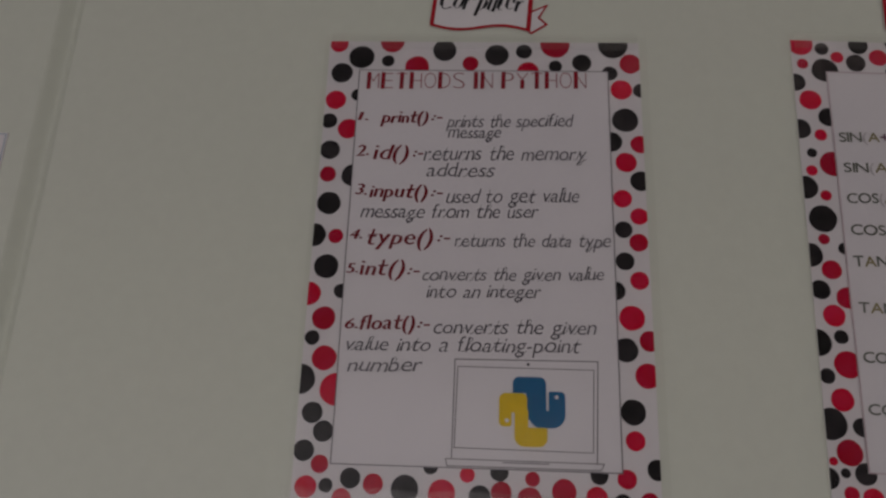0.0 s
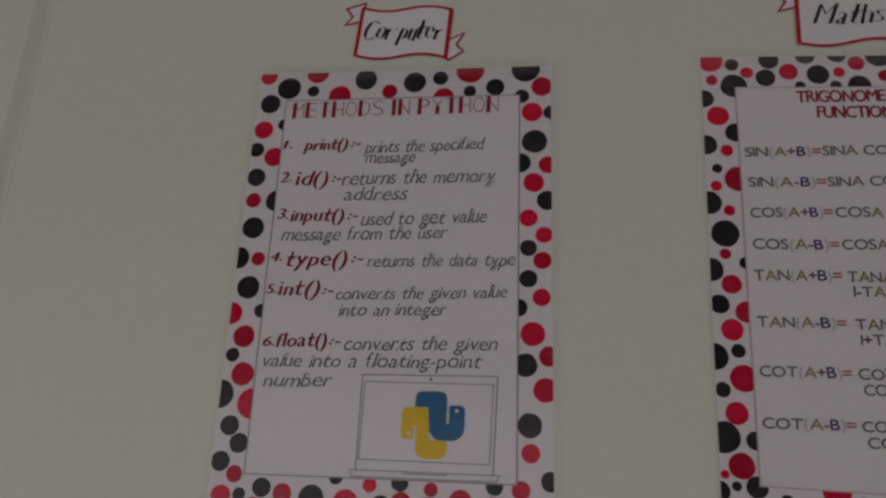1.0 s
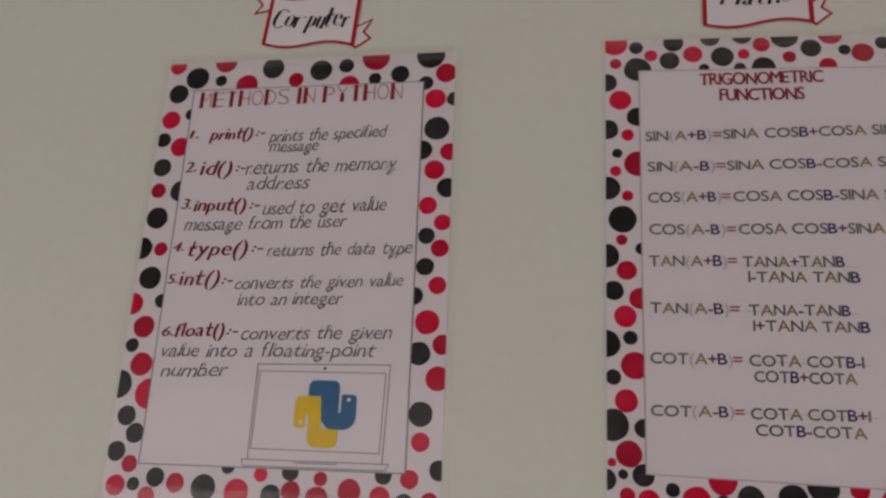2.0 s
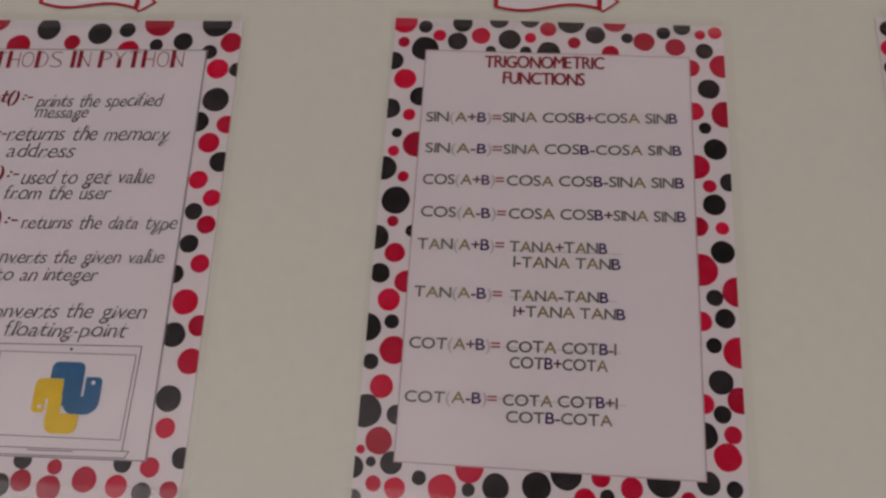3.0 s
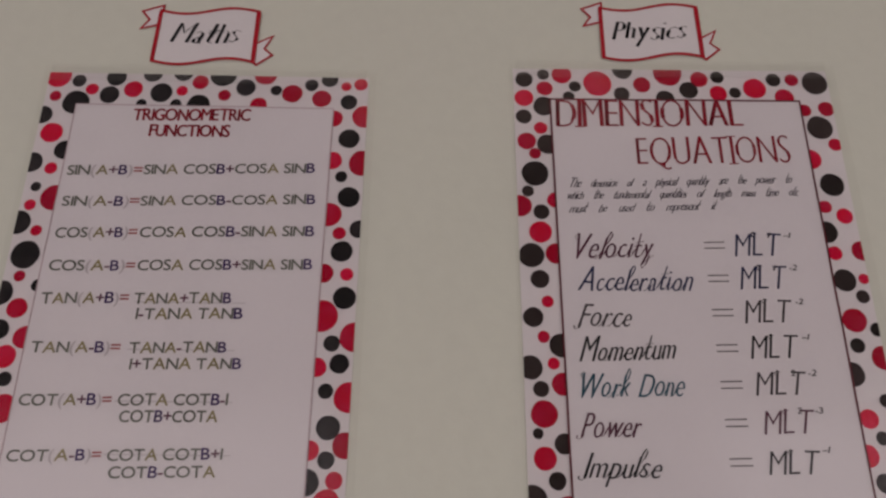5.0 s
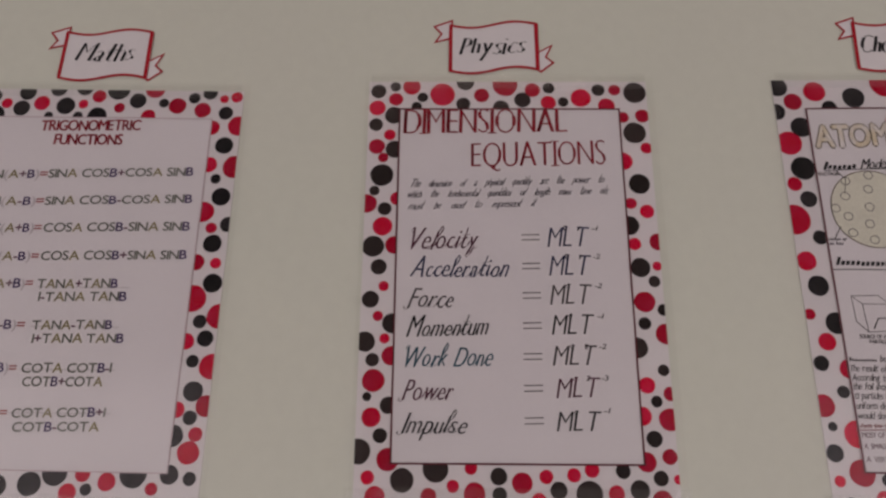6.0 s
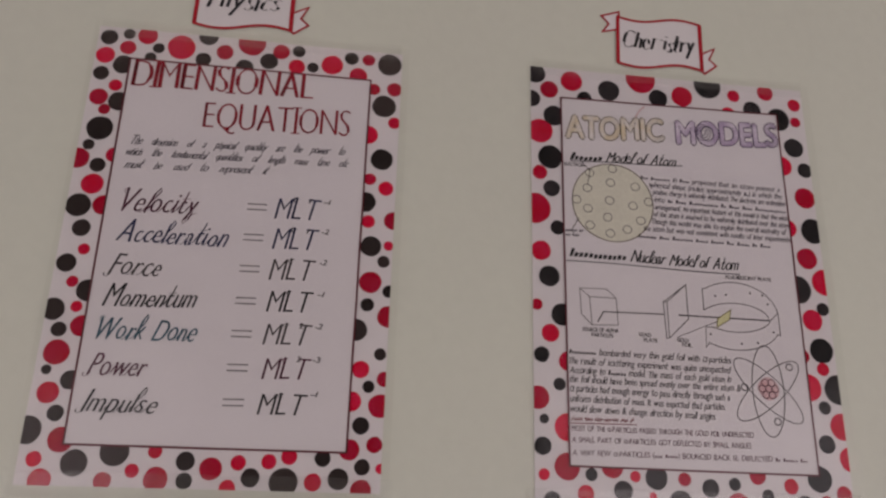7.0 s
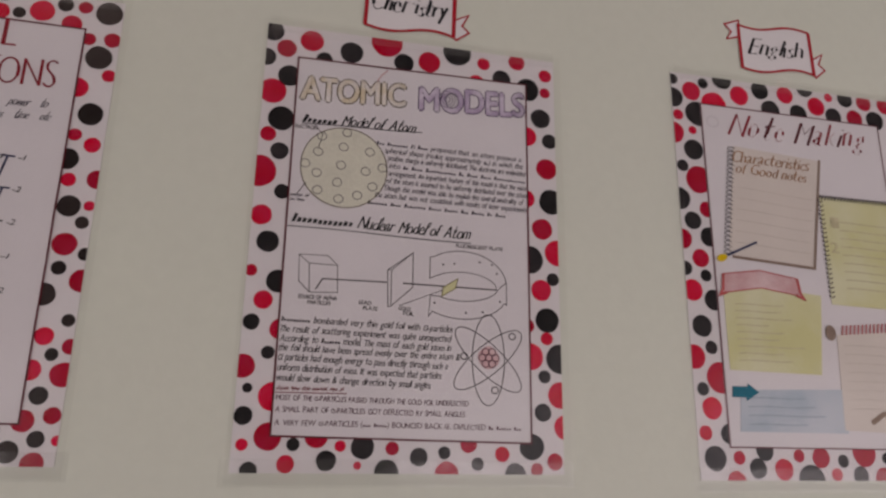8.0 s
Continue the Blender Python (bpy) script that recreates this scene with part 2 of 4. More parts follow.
def write(sheet, text, x, z, dx, dz, cap, mats, slant=0.0, weight=0.0, front=None, inks=(), name="writing", label="", shake=None, bold=0.0):
    """One run of writing on a sheet: its baseline starts at x, z and runs over dx, dz; cap is the height of a capital, all in mm."""
    bm = letters(text, slant, weight, inks)
    lo, hi = min(v.co.x for v in bm.verts), max(v.co.x for v in bm.verts)
    jig = SHAKE if shake is None else shake
    for v in bm.verts:
        u, w = (v.co.x - lo) / (hi - lo), v.co.y / CAP * cap
        px, pz = x + u * dx, z + u * dz + w
        px += jig * noise.noise((px * 0.12, pz * 0.12, 1.0))
        pz += 0.05 * cap * noise.noise((px / cap * 0.8, 4.0, z * 0.1)) * (1 if jig else 0)
        pz += 1.2 * jig * noise.noise((px * 0.07, pz * 0.05, 9.0))
        v.co = (px * MM, INK if front is None else front, pz * MM)
    bmesh.ops.recalc_face_normals(bm, faces=bm.faces)
    if bm.faces and sum(f.normal.y * f.calc_area() for f in bm.faces) > 0:
        bmesh.ops.reverse_faces(bm, faces=bm.faces)
    if bold:
        y = (INK if front is None else front) - 0.00005
        for e in [e for e in bm.edges if e.is_boundary]:
            (ax, _, az), (bx, _, bz) = e.verts[0].co, e.verts[1].co
            k = e.link_faces[0].material_index if e.link_faces else 0
            d = Vector((bx - ax, bz - az))
            if d.length < 1e-7:
                continue
            d = d.normalized() * bold * MM / 2
            u = d * min(1.0, 0.6 / bold)
            f = bm.faces.new([bm.verts.new(c) for c in ((ax - u.x + d.y, y, az - u.y - d.x), (bx + u.x + d.y, y, bz + u.y - d.x), (bx + u.x - d.y, y, bz + u.y + d.x), (ax - u.x - d.y, y, az - u.y + d.x))])
            f.material_index = k
    return part(name, bm, mats, sheet, label)


@functools.cache
def glyph(c, thin):
    """A letter of the built-in font, thinned: its points, faces and outline edges, and its extent along the line."""
    bm = letters(c, 0.0, thin, [])
    bm.verts.index_update()
    pts = [(v.co.x, v.co.y) for v in bm.verts]
    faces = [[v.index for v in f.verts] for f in bm.faces]
    edges = [(e.verts[0].index, e.verts[1].index) for e in bm.edges if e.is_boundary]
    bm.free()
    return pts, faces, edges, min(p[0] for p in pts), max(p[0] for p in pts)


def curl(c, lo, hi):
    """Loops and tails that a quick hand adds to a letter of extent lo to hi; the height of a capital is 1."""
    if c in "lhkb":
        return [(lo + 0.04, 0.5), (lo + 0.17, 0.72), (lo + 0.21, 0.95), (lo + 0.13, 1.06), (lo + 0.05, 0.9), (lo + 0.04, 0.6)]
    if c in "gyj":
        return [(hi - 0.06, 0.1), (hi - 0.10, -0.25), (hi - 0.24, -0.40), (hi - 0.31, -0.28), (hi - 0.12, -0.08), (hi + 0.1, 0.08)]
    if c in "FPIJ":
        return [(lo + 0.08, 0.16), (lo + 0.04, 0.0), (lo - 0.07, -0.06), (lo - 0.17, -0.01), (lo - 0.18, 0.09)]
    if c in "VWLE":
        return [(lo + 0.02, 0.75), (lo - 0.1, 0.88), (lo, 1.0), (lo + 0.12, 0.93)]
    return []


def hand(sheet, text, x, z, dx, dz, cap, mats, slant=0.3, thin=-0.03, nib=0.8, broad=0.0, cone=180.0, join=0.0, curls=False, space=0.34, gap=0.09,
         jig=1.0, front=None, inks=(), name="writing", label="", small=1.0, serif=False):
    """Handwriting from the built-in font: each letter set a little askew and drawn with a pen of width nib, whose strokes broaden by broad where
    they run within cone degrees of the slant; joins tie small letters together. Its baseline starts at x, z and runs over dx, dz, all in mm.
    A # stands for a letter that is drawn as a bar."""
    rng = random.Random(text)
    y0 = INK if front is None else front
    shapes, cursor, before = [], 0.0, ""
    for i, c in enumerate(text):
        if c == " ":
            cursor, before = cursor + space, c
            continue
        tilt, grow, lift = jig * rng.uniform(-0.05, 0.05), 1 + jig * rng.uniform(-0.07, 0.07), jig * rng.uniform(-0.035, 0.035)
        if c == "#":
            top = 0.75 if before in ("", " ") else 0.42
            pts, faces, edges, lo, hi = [(0, 0.03), (0.28, 0.05), (0.28, top * CAP - 0.04), (0, top * CAP)], [[0, 1, 2, 3]], [], 0.0, 0.3
        else:
            pts, faces, edges, lo, hi = glyph(c, thin)
        if c.islower():
            grow *= small
        line = [((px - lo) * grow, py / CAP * grow) for px, py in pts]
        wide = (hi - lo) * grow
        paths = []
        if curls and c.isalpha():
            tail = curl(c, 0.0, wide)
            if tail:
                paths.append(tail)
        if c == "t":
            paths += [[(wide * 0.42, 0.3), (wide * 0.42, 0.98)], [(-0.04, 0.63), (wide + 0.05, 0.66)]]
        if serif and c == "I":
            paths += [[(wide / 2 - 0.15, 0.97), (wide / 2 + 0.15, 0.97)], [(wide / 2 - 0.15, 0.02), (wide / 2 + 0.15, 0.02)]]
        if join and before.islower() and c.islower():
            paths.append([(-gap - 0.08, 0.05), (-gap, 0.04), (-gap * 0.4, 0.14), (0.0, 0.36 * grow), (0.06, 0.48 * grow)])
        put = [(cursor + px + (slant - tilt) * py, py + lift + tilt * px) for px, py in line]
        paths = [[(cursor + px + (slant - tilt) * py, py + lift) for px, py in p] for p in paths]
        shapes.append((put, faces, edges, paths, inks[i] if inks else 0))
        cursor, before = cursor + wide + gap, c
    lo, hi = min(p[0] for sh in shapes for p in sh[0]), max(p[0] for sh in shapes for p in sh[0])

    def at(p):
        u = (p[0] - lo) / (hi - lo)
        px, pz = x + u * dx, z + u * dz + p[1] * cap
        k = 0.02 * cap * jig
        return px + k * noise.noise((px * 0.12, pz * 0.12, 1.0)), pz + 1.5 * k * noise.noise((px * 0.06, pz * 0.05, 9.0))

    verts, polys, index = [], [], []

    def quad(a, b, w, y, k):
        """A pen's mark from a to b: round pens widen it evenly, broad ones along the line of writing."""
        d = Vector((b[0] - a[0], b[1] - a[1]))
        if d.length < 1e-6:
            return
        steep = math.degrees(abs(math.atan2(d.x - slant * d.y, d.y)))
        n = Vector((d.y, -d.x)).normalized() * w / 2
        if min(steep, 180 - steep) < cone:
            n += Vector((1.0, -0.25)) * (broad / 2 if d.y > 0 else -broad / 2)
        e = d.normalized() * w / 4
        corners = [(a[0] - e.x + n.x, a[1] - e.y + n.y), (b[0] + e.x + n.x, b[1] + e.y + n.y), (b[0] + e.x - n.x, b[1] + e.y - n.y), (a[0] - e.x - n.x, a[1] - e.y - n.y)]
        polys.append(range(len(verts), len(verts) + 4))
        verts.extend((px * MM, y, pz * MM) for px, pz in corners)
        index.append(k)

    for put, faces, edges, paths, k in shapes:
        pts = [at(p) for p in put]
        base = len(verts)
        verts.extend((px * MM, y0, pz * MM) for px, pz in pts)
        polys.extend([base + j for j in f] for f in faces)
        index.extend([k] * len(faces))
        for q, (a, b) in enumerate(edges):
            quad(pts[a], pts[b], nib, y0 - 0.00002 * (1 + q % 4), k)
        for p in paths:
            line = [at(c) for c in p]
            for q, (a, b) in enumerate(zip(line, line[1:])):
                quad(a, b, nib * (join or 1.0) + 0.35 * broad, y0 - 0.00012 - 0.00002 * (q % 3), k)
    me = bpy.data.meshes.new(name)
    me.from_pydata(verts, [], [list(p) for p in polys])
    me.polygons.foreach_set("material_index", index)
    for m in mats if isinstance(mats, (list, tuple)) else [mats]:
        me.materials.append(m)
    ob = new(name, me)
    ob.parent = sheet
    return tagged(ob, label)


def stretched(sheet, before, kx, kz):
    """Sizes the drawings that came onto a sheet after the given ones to the sheet."""
    for ob in sheet.children:
        if ob not in before:
            ob.scale = (kx, 1, kz)


def word_bars(sheet, rows, x0, x1, z0, z1, height, mat, seed, name="writing_bar", ragged=0.0, tilt=0.0):
    """Lines of writing that is too small to read: a thin uneven bar for each word."""
    rng = random.Random(seed)
    for r in range(rows):
        z = z0 + (z1 - z0) * (r / max(rows - 1, 1))
        x, stop = x0, x1 - ragged * rng.random() * (x1 - x0)
        bm = bmesh.new()
        while x < stop - 3:
            w = min(rng.uniform(4, 17), stop - x)
            n = max(3, int(w / 0.9))
            zig = [(x + w * i / n + 0.25 * height * (i % 2), z + tilt * (x - x0) + height * ((0.5 if i % 2 else -0.5) * rng.uniform(0.45, 0.8) + (0.35 if rng.random() < 0.15 else 0.0))) for i in range(n + 1)]
            stroke(bm, zig, 0.9, INK)
            x += w + rng.uniform(2.2, 3.8)
        part(name, bm, mat, sheet)


# ---- the setting ----
WEST, EAST, SOUTH, TOP = -3.0, 5.5, -2.6, 2.9
bm = bmesh.new()
GROOVE, HALF = -0.2694, 0.019
profile = [(WEST, 0.0)] + [(GROOVE + HALF * u, 0.014 * (0.5 + 0.5 * math.cos(math.pi * u))) for u in np.linspace(-1, 1, 15).tolist()] + [(EAST, 0.0)]
outline = profile + [(EAST, 0.2), (WEST, 0.2)]
low, high = [bm.verts.new((x, y, 0)) for x, y in outline], [bm.verts.new((x, y, TOP)) for x, y in outline]
bm.faces.new(low[::-1]), bm.faces.new(high)
for i in range(len(outline)):
    j = (i + 1) % len(outline)
    bm.faces.new((low[i], low[j], high[j], high[i]))
bmesh.ops.recalc_face_normals(bm, faces=bm.faces)
tagged(part("wall_north", bm, plaster), "cream painted plaster wall with a shallow vertical groove", "wall", kind="structure")


def slab_of_place(name, x0, x1, y0, y1, z0, z1, mat, label, category):
    b = bmesh.new()
    box(b, x0, x1, y0, y1, z0, z1)
    return tagged(part(name, b, mat), label, category, kind="structure")


slab_of_place("floor", WEST, EAST, SOUTH, 0.2, -0.15, 0.0, terrazzo, "grey speckled terrazzo corridor floor", "floor")
slab_of_place("ceiling", WEST, EAST, SOUTH - 0.2, 0.2, TOP, TOP + 0.15, ceiling_paint, "plain white painted corridor ceiling", "ceiling")
slab_of_place("wall_west", WEST - 0.2, WEST, SOUTH - 0.2, 0.2, 0.0, TOP, plaster, "plain cream painted end wall", "wall")
slab_of_place("wall_east", EAST, EAST + 0.2, SOUTH - 0.2, 0.2, 0.0, TOP, plaster, "plain cream painted end wall", "wall")
# The south side is unseen: parapet, beam and pier only shape the daylight.
slab_of_place("wall_south", WEST, EAST, SOUTH - 0.2, SOUTH, 0.0, SILL, plaster, "unseen low cream painted parapet, added under the open bays", "wall")
slab_of_place("wall_south_added_beam", WEST, EAST, SOUTH - 0.2, SOUTH, LINTEL, TOP, plaster, "unseen cream painted beam, added over the open bays", "wall")
slab_of_place("wall_south_added_pier", BAYS[0][1], BAYS[1][0], SOUTH - 0.2, SOUTH, SILL, LINTEL, plaster, "unseen plain cream painted pier, added between the open bays", "wall")
slab_of_place("ground", -400, 400, -400, 400, -0.5, -0.2, earth, "dry bare ground outside the corridor", "ground")


def tube_lamp(x, y):
    lamp = tagged(new("ceiling_tube_lamp"), "white ceiling batten with a lit fluorescent tube", "ceiling lamp")
    lamp.matrix_world = pose(x, y, TOP)
    b = bmesh.new()
    box(b, -0.61, 0.61, -0.03, 0.03, -0.045, 0.0, bevel=0.004)
    part("batten", b, steel, lamp)
    b = bmesh.new()
    bmesh.ops.create_cone(b, cap_ends=True, segments=14, radius1=0.013, radius2=0.013, depth=1.18, matrix=pose(0, 0, -0.066, 0, 90, 0))
    part("tube", b, glow, lamp, "lit white tube")
    for s in (-1, 1):
        b = bmesh.new()
        box(b, s * 0.59, s * 0.61, -0.014, 0.014, -0.082, -0.044, bevel=0.002)
        part("tube_holder", b, steel, lamp)


tube_lamp(1.25, -1.42)

# ---- posters ----
CARD, SHEET, DOT, INK, FILM = -0.0012, -0.0024, -0.0015, -0.0028, -0.0042


def poster(x, z, lean, w, h, left, top, right, bottom, label, rule, rule_width, flare=(0.0, 0.0)):
    """A sheet on a larger dotted card in clear film. The origin is the sheet's lower left corner; flare lifts its right corners, upper and lower."""
    thing = tagged(new("poster"), label, "poster", "posters along the wall")
    thing.matrix_world = pose(x, 0, z, 0, -lean, 0)
    b = bmesh.new()
    slab(b, [(-left, -bottom), (w + right, -bottom), (w + right, h + top), (-left, h + top)], 0.0005, CARD)
    border = part("border_card", b, card, thing, "white card with red and black dots")
    b = bmesh.new()
    n, m = 6, 8
    edge = [(w * i / n, 0) for i in range(n)] + [(w, h * i / m) for i in range(m)] + [(w - w * i / n, h) for i in range(n)] + [(0, h - h * i / m) for i in range(m)]
    edge = [(px, pz + px / w * (flare[0] * pz / h + flare[1] * (1 - pz / h))) for px, pz in edge]
    edge = [(px + 0.5 * noise.noise((px * 0.02, pz * 0.02, x)), pz + 0.5 * noise.noise((px * 0.02, pz * 0.02, x + 5))) for px, pz in edge]
    slab(b, edge, CARD, SHEET)
    sheet = part("sheet", b, paper, thing, "white paper sheet with handwriting")
    b = bmesh.new()
    stroke(b, [(px + (w / 2 - px) * 0.004, pz + (h / 2 - pz) * 0.003) for px, pz in edge], rule_width, INK, closed=True)
    part("ruled_edge", b, rule, sheet)
    b = bmesh.new()
    x0, x1, z0, z1 = -left - 5, w + right + 9, -bottom - 12, h + top + 6
    nx, nz = 26, 36
    grid = []
    for j in range(nz + 1):
        row = []
        for i in range(nx + 1):
            px, pz = x0 + (x1 - x0) * i / nx, z0 + (z1 - z0) * j / nz
            rim = min(i, nx - i, j, nz - j)
            y = FILM - 0.0012 * noise.noise((px * 0.012 + x * 9, pz * 0.012, 2.0)) if rim > 1 else FILM - 0.0005 * rim
            row.append(b.verts.new((px * MM, min(y, -0.0034), pz * MM)))
        grid.append(row)
    for j in range(nz):
        for i in range(nx):
            b.faces.new((grid[j][i], grid[j][i + 1], grid[j + 1][i + 1], grid[j + 1][i])).smooth = True
    cover = part("clear_cover", b, film, thing, "clear glossy plastic cover")
    cover.visible_shadow = False
    for low, high, seed in ((-bottom - 15, -bottom + 15, 1.0), (h + top - 13, h + top + 9, 2.0)):
        b = bmesh.new()
        wide, tall = 60, 10
        left_end, right_end = (-left - 11, w + right + 13) if seed == 1.0 else (-left + 3, w + right - 2)
        rows = []
        for j in range(tall + 1):
            row = []
            for i in range(wide + 1):
                px = left_end + (right_end - left_end) * i / wide
                pz = low + (high - low) * j / tall
                edge = min(j, tall - j) / tall
                pz += (2.2 if edge == 0 else 0.8) * noise.noise((px * 0.02 + x * 5, j * 0.4, seed))
                y = -0.0052 - 0.0022 * abs(noise.noise((px * 0.03 + x * 7, pz * 0.10, seed))) * (1 if edge else 0.3) - 0.0009 * abs(noise.noise((px * 0.11, pz * 0.3 + x * 3, seed)))
                if px < -left - 4 or px > w + right + 4 or pz < -bottom - 8:
                    y = -0.0012 - 0.0012 * abs(noise.noise((px * 0.05, pz * 0.09 + x, seed)))
                row.append(b.verts.new((px * MM, y, pz * MM)))
            rows.append(row)
        for j in range(tall):
            for i in range(wide):
                b.faces.new((rows[j][i], rows[j][i + 1], rows[j + 1][i + 1], rows[j + 1][i])).smooth = True
        strip = part("tape_strip", b, milky, thing, "clear wrinkled adhesive tape strip")
        strip.visible_shadow = False
    return thing, border, sheet, (-left, w + right, -bottom, h + top)


def dots(border, limits, rows, black=black_ink):
    """Hand-drawn spots on a border card, cut off at its edges: x, z, radius in mm and k for black or r for red."""
    for x, z, r, k in rows:
        pts = clipped(round_outline(x, z, r, wobble=0.05), *limits)
        b = bmesh.new()
        flat(b, pts, DOT)
        part("dot", b, black if k == "k" else red_ink, border)


FELT = [green_grey, olive, purple, plum, brick, pale]


def formula(sheet, text, x, z, dx, dz, cap):
    """A formula in capitals, in which A, B and the signs each have their own felt pen."""
    pens = {"A": 1, "B": 2, "+": 3, "-": 3, "=": 4, "(": 5, ")": 5}
    hand(sheet, text, x, z, dx, dz, cap, FELT, slant=0.0, thin=-0.02, nib=1.15, jig=0.5, gap=0.10, space=0.26, inks=[pens.get(c, 0) for c in text])


def stem_title(sheet, text, x, z, dx, dz, cap):
    """Thin capitals, each with one heavy upright."""
    pitch = dx / (len(text) - 1.4)
    px = x
    for c in text:
        if c == " ":
            px += pitch * 0.45
            continue
        wide = pitch * (0.28 if c == "I" else 0.82)
        b = letters(c, 0.0, -0.028, [])
        lo, hi = min(v.co.x for v in b.verts), max(v.co.x for v in b.verts)
        for v in b.verts:
            v.co = ((px + wide * (v.co.x - lo) / (hi - lo)) * MM, INK, (z + dz * (px - x) / dx + v.co.y / CAP * cap) * MM)
        heavy = px + (wide / 2 if c in "TIY" else wide * 0.12)
        zz = z + dz * (px - x) / dx
        if c not in "SO":
            top = zz + cap * (0.5 if c == "Y" else 1.0)
            flat(b, [(heavy - 2.5, zz - 0.5), (heavy + 2.4, zz), (heavy + 2.7, top), (heavy - 2.2, top + 0.4)], INK - 0.0001)
        part("title_letter", b, title_red, sheet)
        px += pitch * (0.5 if c == "I" else 1.0)


def bubble(sheet, text, x, z, dx, dz, cap, fill, line):
    """Fat outlined capitals with pencil shading."""
    for width, y, k in ((4.8, INK, 1), (2.4, INK - 0.0003, 0)):
        ob = write(sheet, text, x + 1.5, z + 1, dx - 3, dz, cap - 2, [fill, line], name="letter", shake=0.7, bold=width, front=y)
        ob.data.polygons.foreach_set("material_index", [k] * len(ob.data.polygons))

# computer
thing, border, sheet, limits = poster(0.1182, 1.5157, 0.77, 302.1, 463.2, 39, 40, 38, 38, 'poster of python methods, handwritten in red and grey, dotted border', grey_rule, 1.0)
dots(border, limits, [  # top
    (-27, 499, 11.2, 'r'), (2, 481, 15.7, 'k'), (35, 476, 7.8, 'k'), (39, 503, 14.9, 'r'), (71, 468, 14.6, 'r'), (104, 491, 14.6, 'k'), (136, 473, 9.9, 'r'), (168, 485, 14.4, 'k'),
    (201, 490, 9.8, 'k'), (206, 462, 13.4, 'r'), (239, 500, 17.9, 'r'), (239, 470, 8.1, 'k'), (271, 475, 11.7, 'k'), (309, 499, 17.6, 'k'), (329, 474, 13, 'r'),
])
dots(border, limits, [  # left
    (-21, 459, 13.3, 'k'), (0, 429, 7.7, 'k'), (-26, 422, 12.4, 'r'), (-32, 394, 9.9, 'k'), (-8, 384, 12.9, 'r'), (-28, 356, 12, 'k'), (-28, 325, 9.7, 'r'), (2, 324, 14, 'k'),
    (-24, 289, 13.9, 'k'), (-38, 250, 13.7, 'k'), (-13, 249, 8.6, 'r'), (-21, 213, 14.1, 'k'), (-2, 185, 8.3, 'k'), (-38, 181, 13.3, 'r'), (-19, 154, 13.1, 'r'), (-30, 132, 8.2, 'k'),
    (-15, 110, 13.5, 'r'), (-39, 87, 16.1, 'k'), (0, 77, 17.2, 'r'), (-23, 52, 11.2, 'k'), (-10, 33, 11, 'k'), (-29, 13, 11, 'k'),
])
dots(border, limits, [  # bottom
    (-24, -23, 11.3, 'r'), (-11, 0, 9.3, 'r'), (-3, -21, 7.3, 'k'), (14, -33, 9.8, 'r'), (22, -13, 10.5, 'k'), (46, -18, 10.4, 'r'), (79, -22, 14.2, 'k'), (105, 1, 7.8, 'k'),
    (117, -25, 14, 'r'), (143, -6, 7.7, 'r'), (156, -27, 11.4, 'k'), (176, -2, 9.5, 'k'), (178, -22, 10.7, 'r'), (207, -28, 12.4, 'r'), (210, -8, 7.5, 'r'), (242, -19, 12.4, 'r'),
    (275, -24, 11, 'r'), (278, -2, 9.3, 'k'), (301, -29, 9.7, 'k'), (306, -5, 9.8, 'r'), (328, -26, 9, 'r'),
])
dots(border, limits, [  # right
    (304, 461, 9.4, 'k'), (317, 439, 12.9, 'r'), (340, 438, 9.2, 'k'), (320, 399, 15.4, 'k'), (303, 371, 12.5, 'k'), (336, 368, 11, 'r'), (319, 345, 12.3, 'r'), (335, 322, 12.2, 'k'),
    (313, 300, 10.8, 'r'), (331, 279, 10, 'r'), (313, 263, 9.9, 'k'), (329, 248, 10.5, 'r'), (313, 226, 10.4, 'k'), (328, 204, 10.3, 'r'), (302, 192, 10.3, 'k'), (318, 162, 13.9, 'r'),
    (336, 137, 11.2, 'r'), (310, 127, 13.1, 'k'), (332, 100, 13.4, 'r'), (315, 62, 13.3, 'k'), (316, 33, 10.1, 'r'), (337, 5, 10.5, 'k'),
])
stem_title(sheet, 'METHODS IN PYTHON', 11.2, 436.9, 270.9, 2.8, 22.3)
hand(sheet, '1.', 3.6, 394.4, 11.6, 0.1, 11.3, dark_red, slant=0.14, thin=-0.018, nib=0.6, broad=1.4, cone=40, gap=0.14)
hand(sheet, 'print()', 31.1, 391, 55.6, 1.5, 15, dark_red, slant=0.14, thin=-0.018, nib=0.6, broad=1.4, cone=40, gap=0.14)
hand(sheet, ':-', 92, 396.2, 11.5, 0.1, 9, dark_red, slant=0.1, nib=1.5, gap=0.14)
hand(sheet, 'prints the specified', 109.2, 386, 150.3, 3.4, 15.6, fine_pen, slant=0.18, thin=-0.018, nib=0.5, join=1.2, curls=True, gap=0.12, small=1.06)
hand(sheet, 'message', 111.6, 372.8, 62.1, 0.9, 14.7, fine_pen, slant=0.18, thin=-0.018, nib=0.5, join=1.2, curls=True, gap=0.12, small=1.06)
hand(sheet, '2.', 4.7, 348.7, 13.4, 0.2, 14.6, dark_red, slant=0.14, thin=-0.018, nib=0.6, broad=1.4, cone=40, gap=0.14)
hand(sheet, 'id()', 25.1, 343.9, 40.1, 0.6, 19.6, dark_red, slant=0.14, thin=-0.018, nib=0.6, broad=1.4, cone=40, gap=0.14)
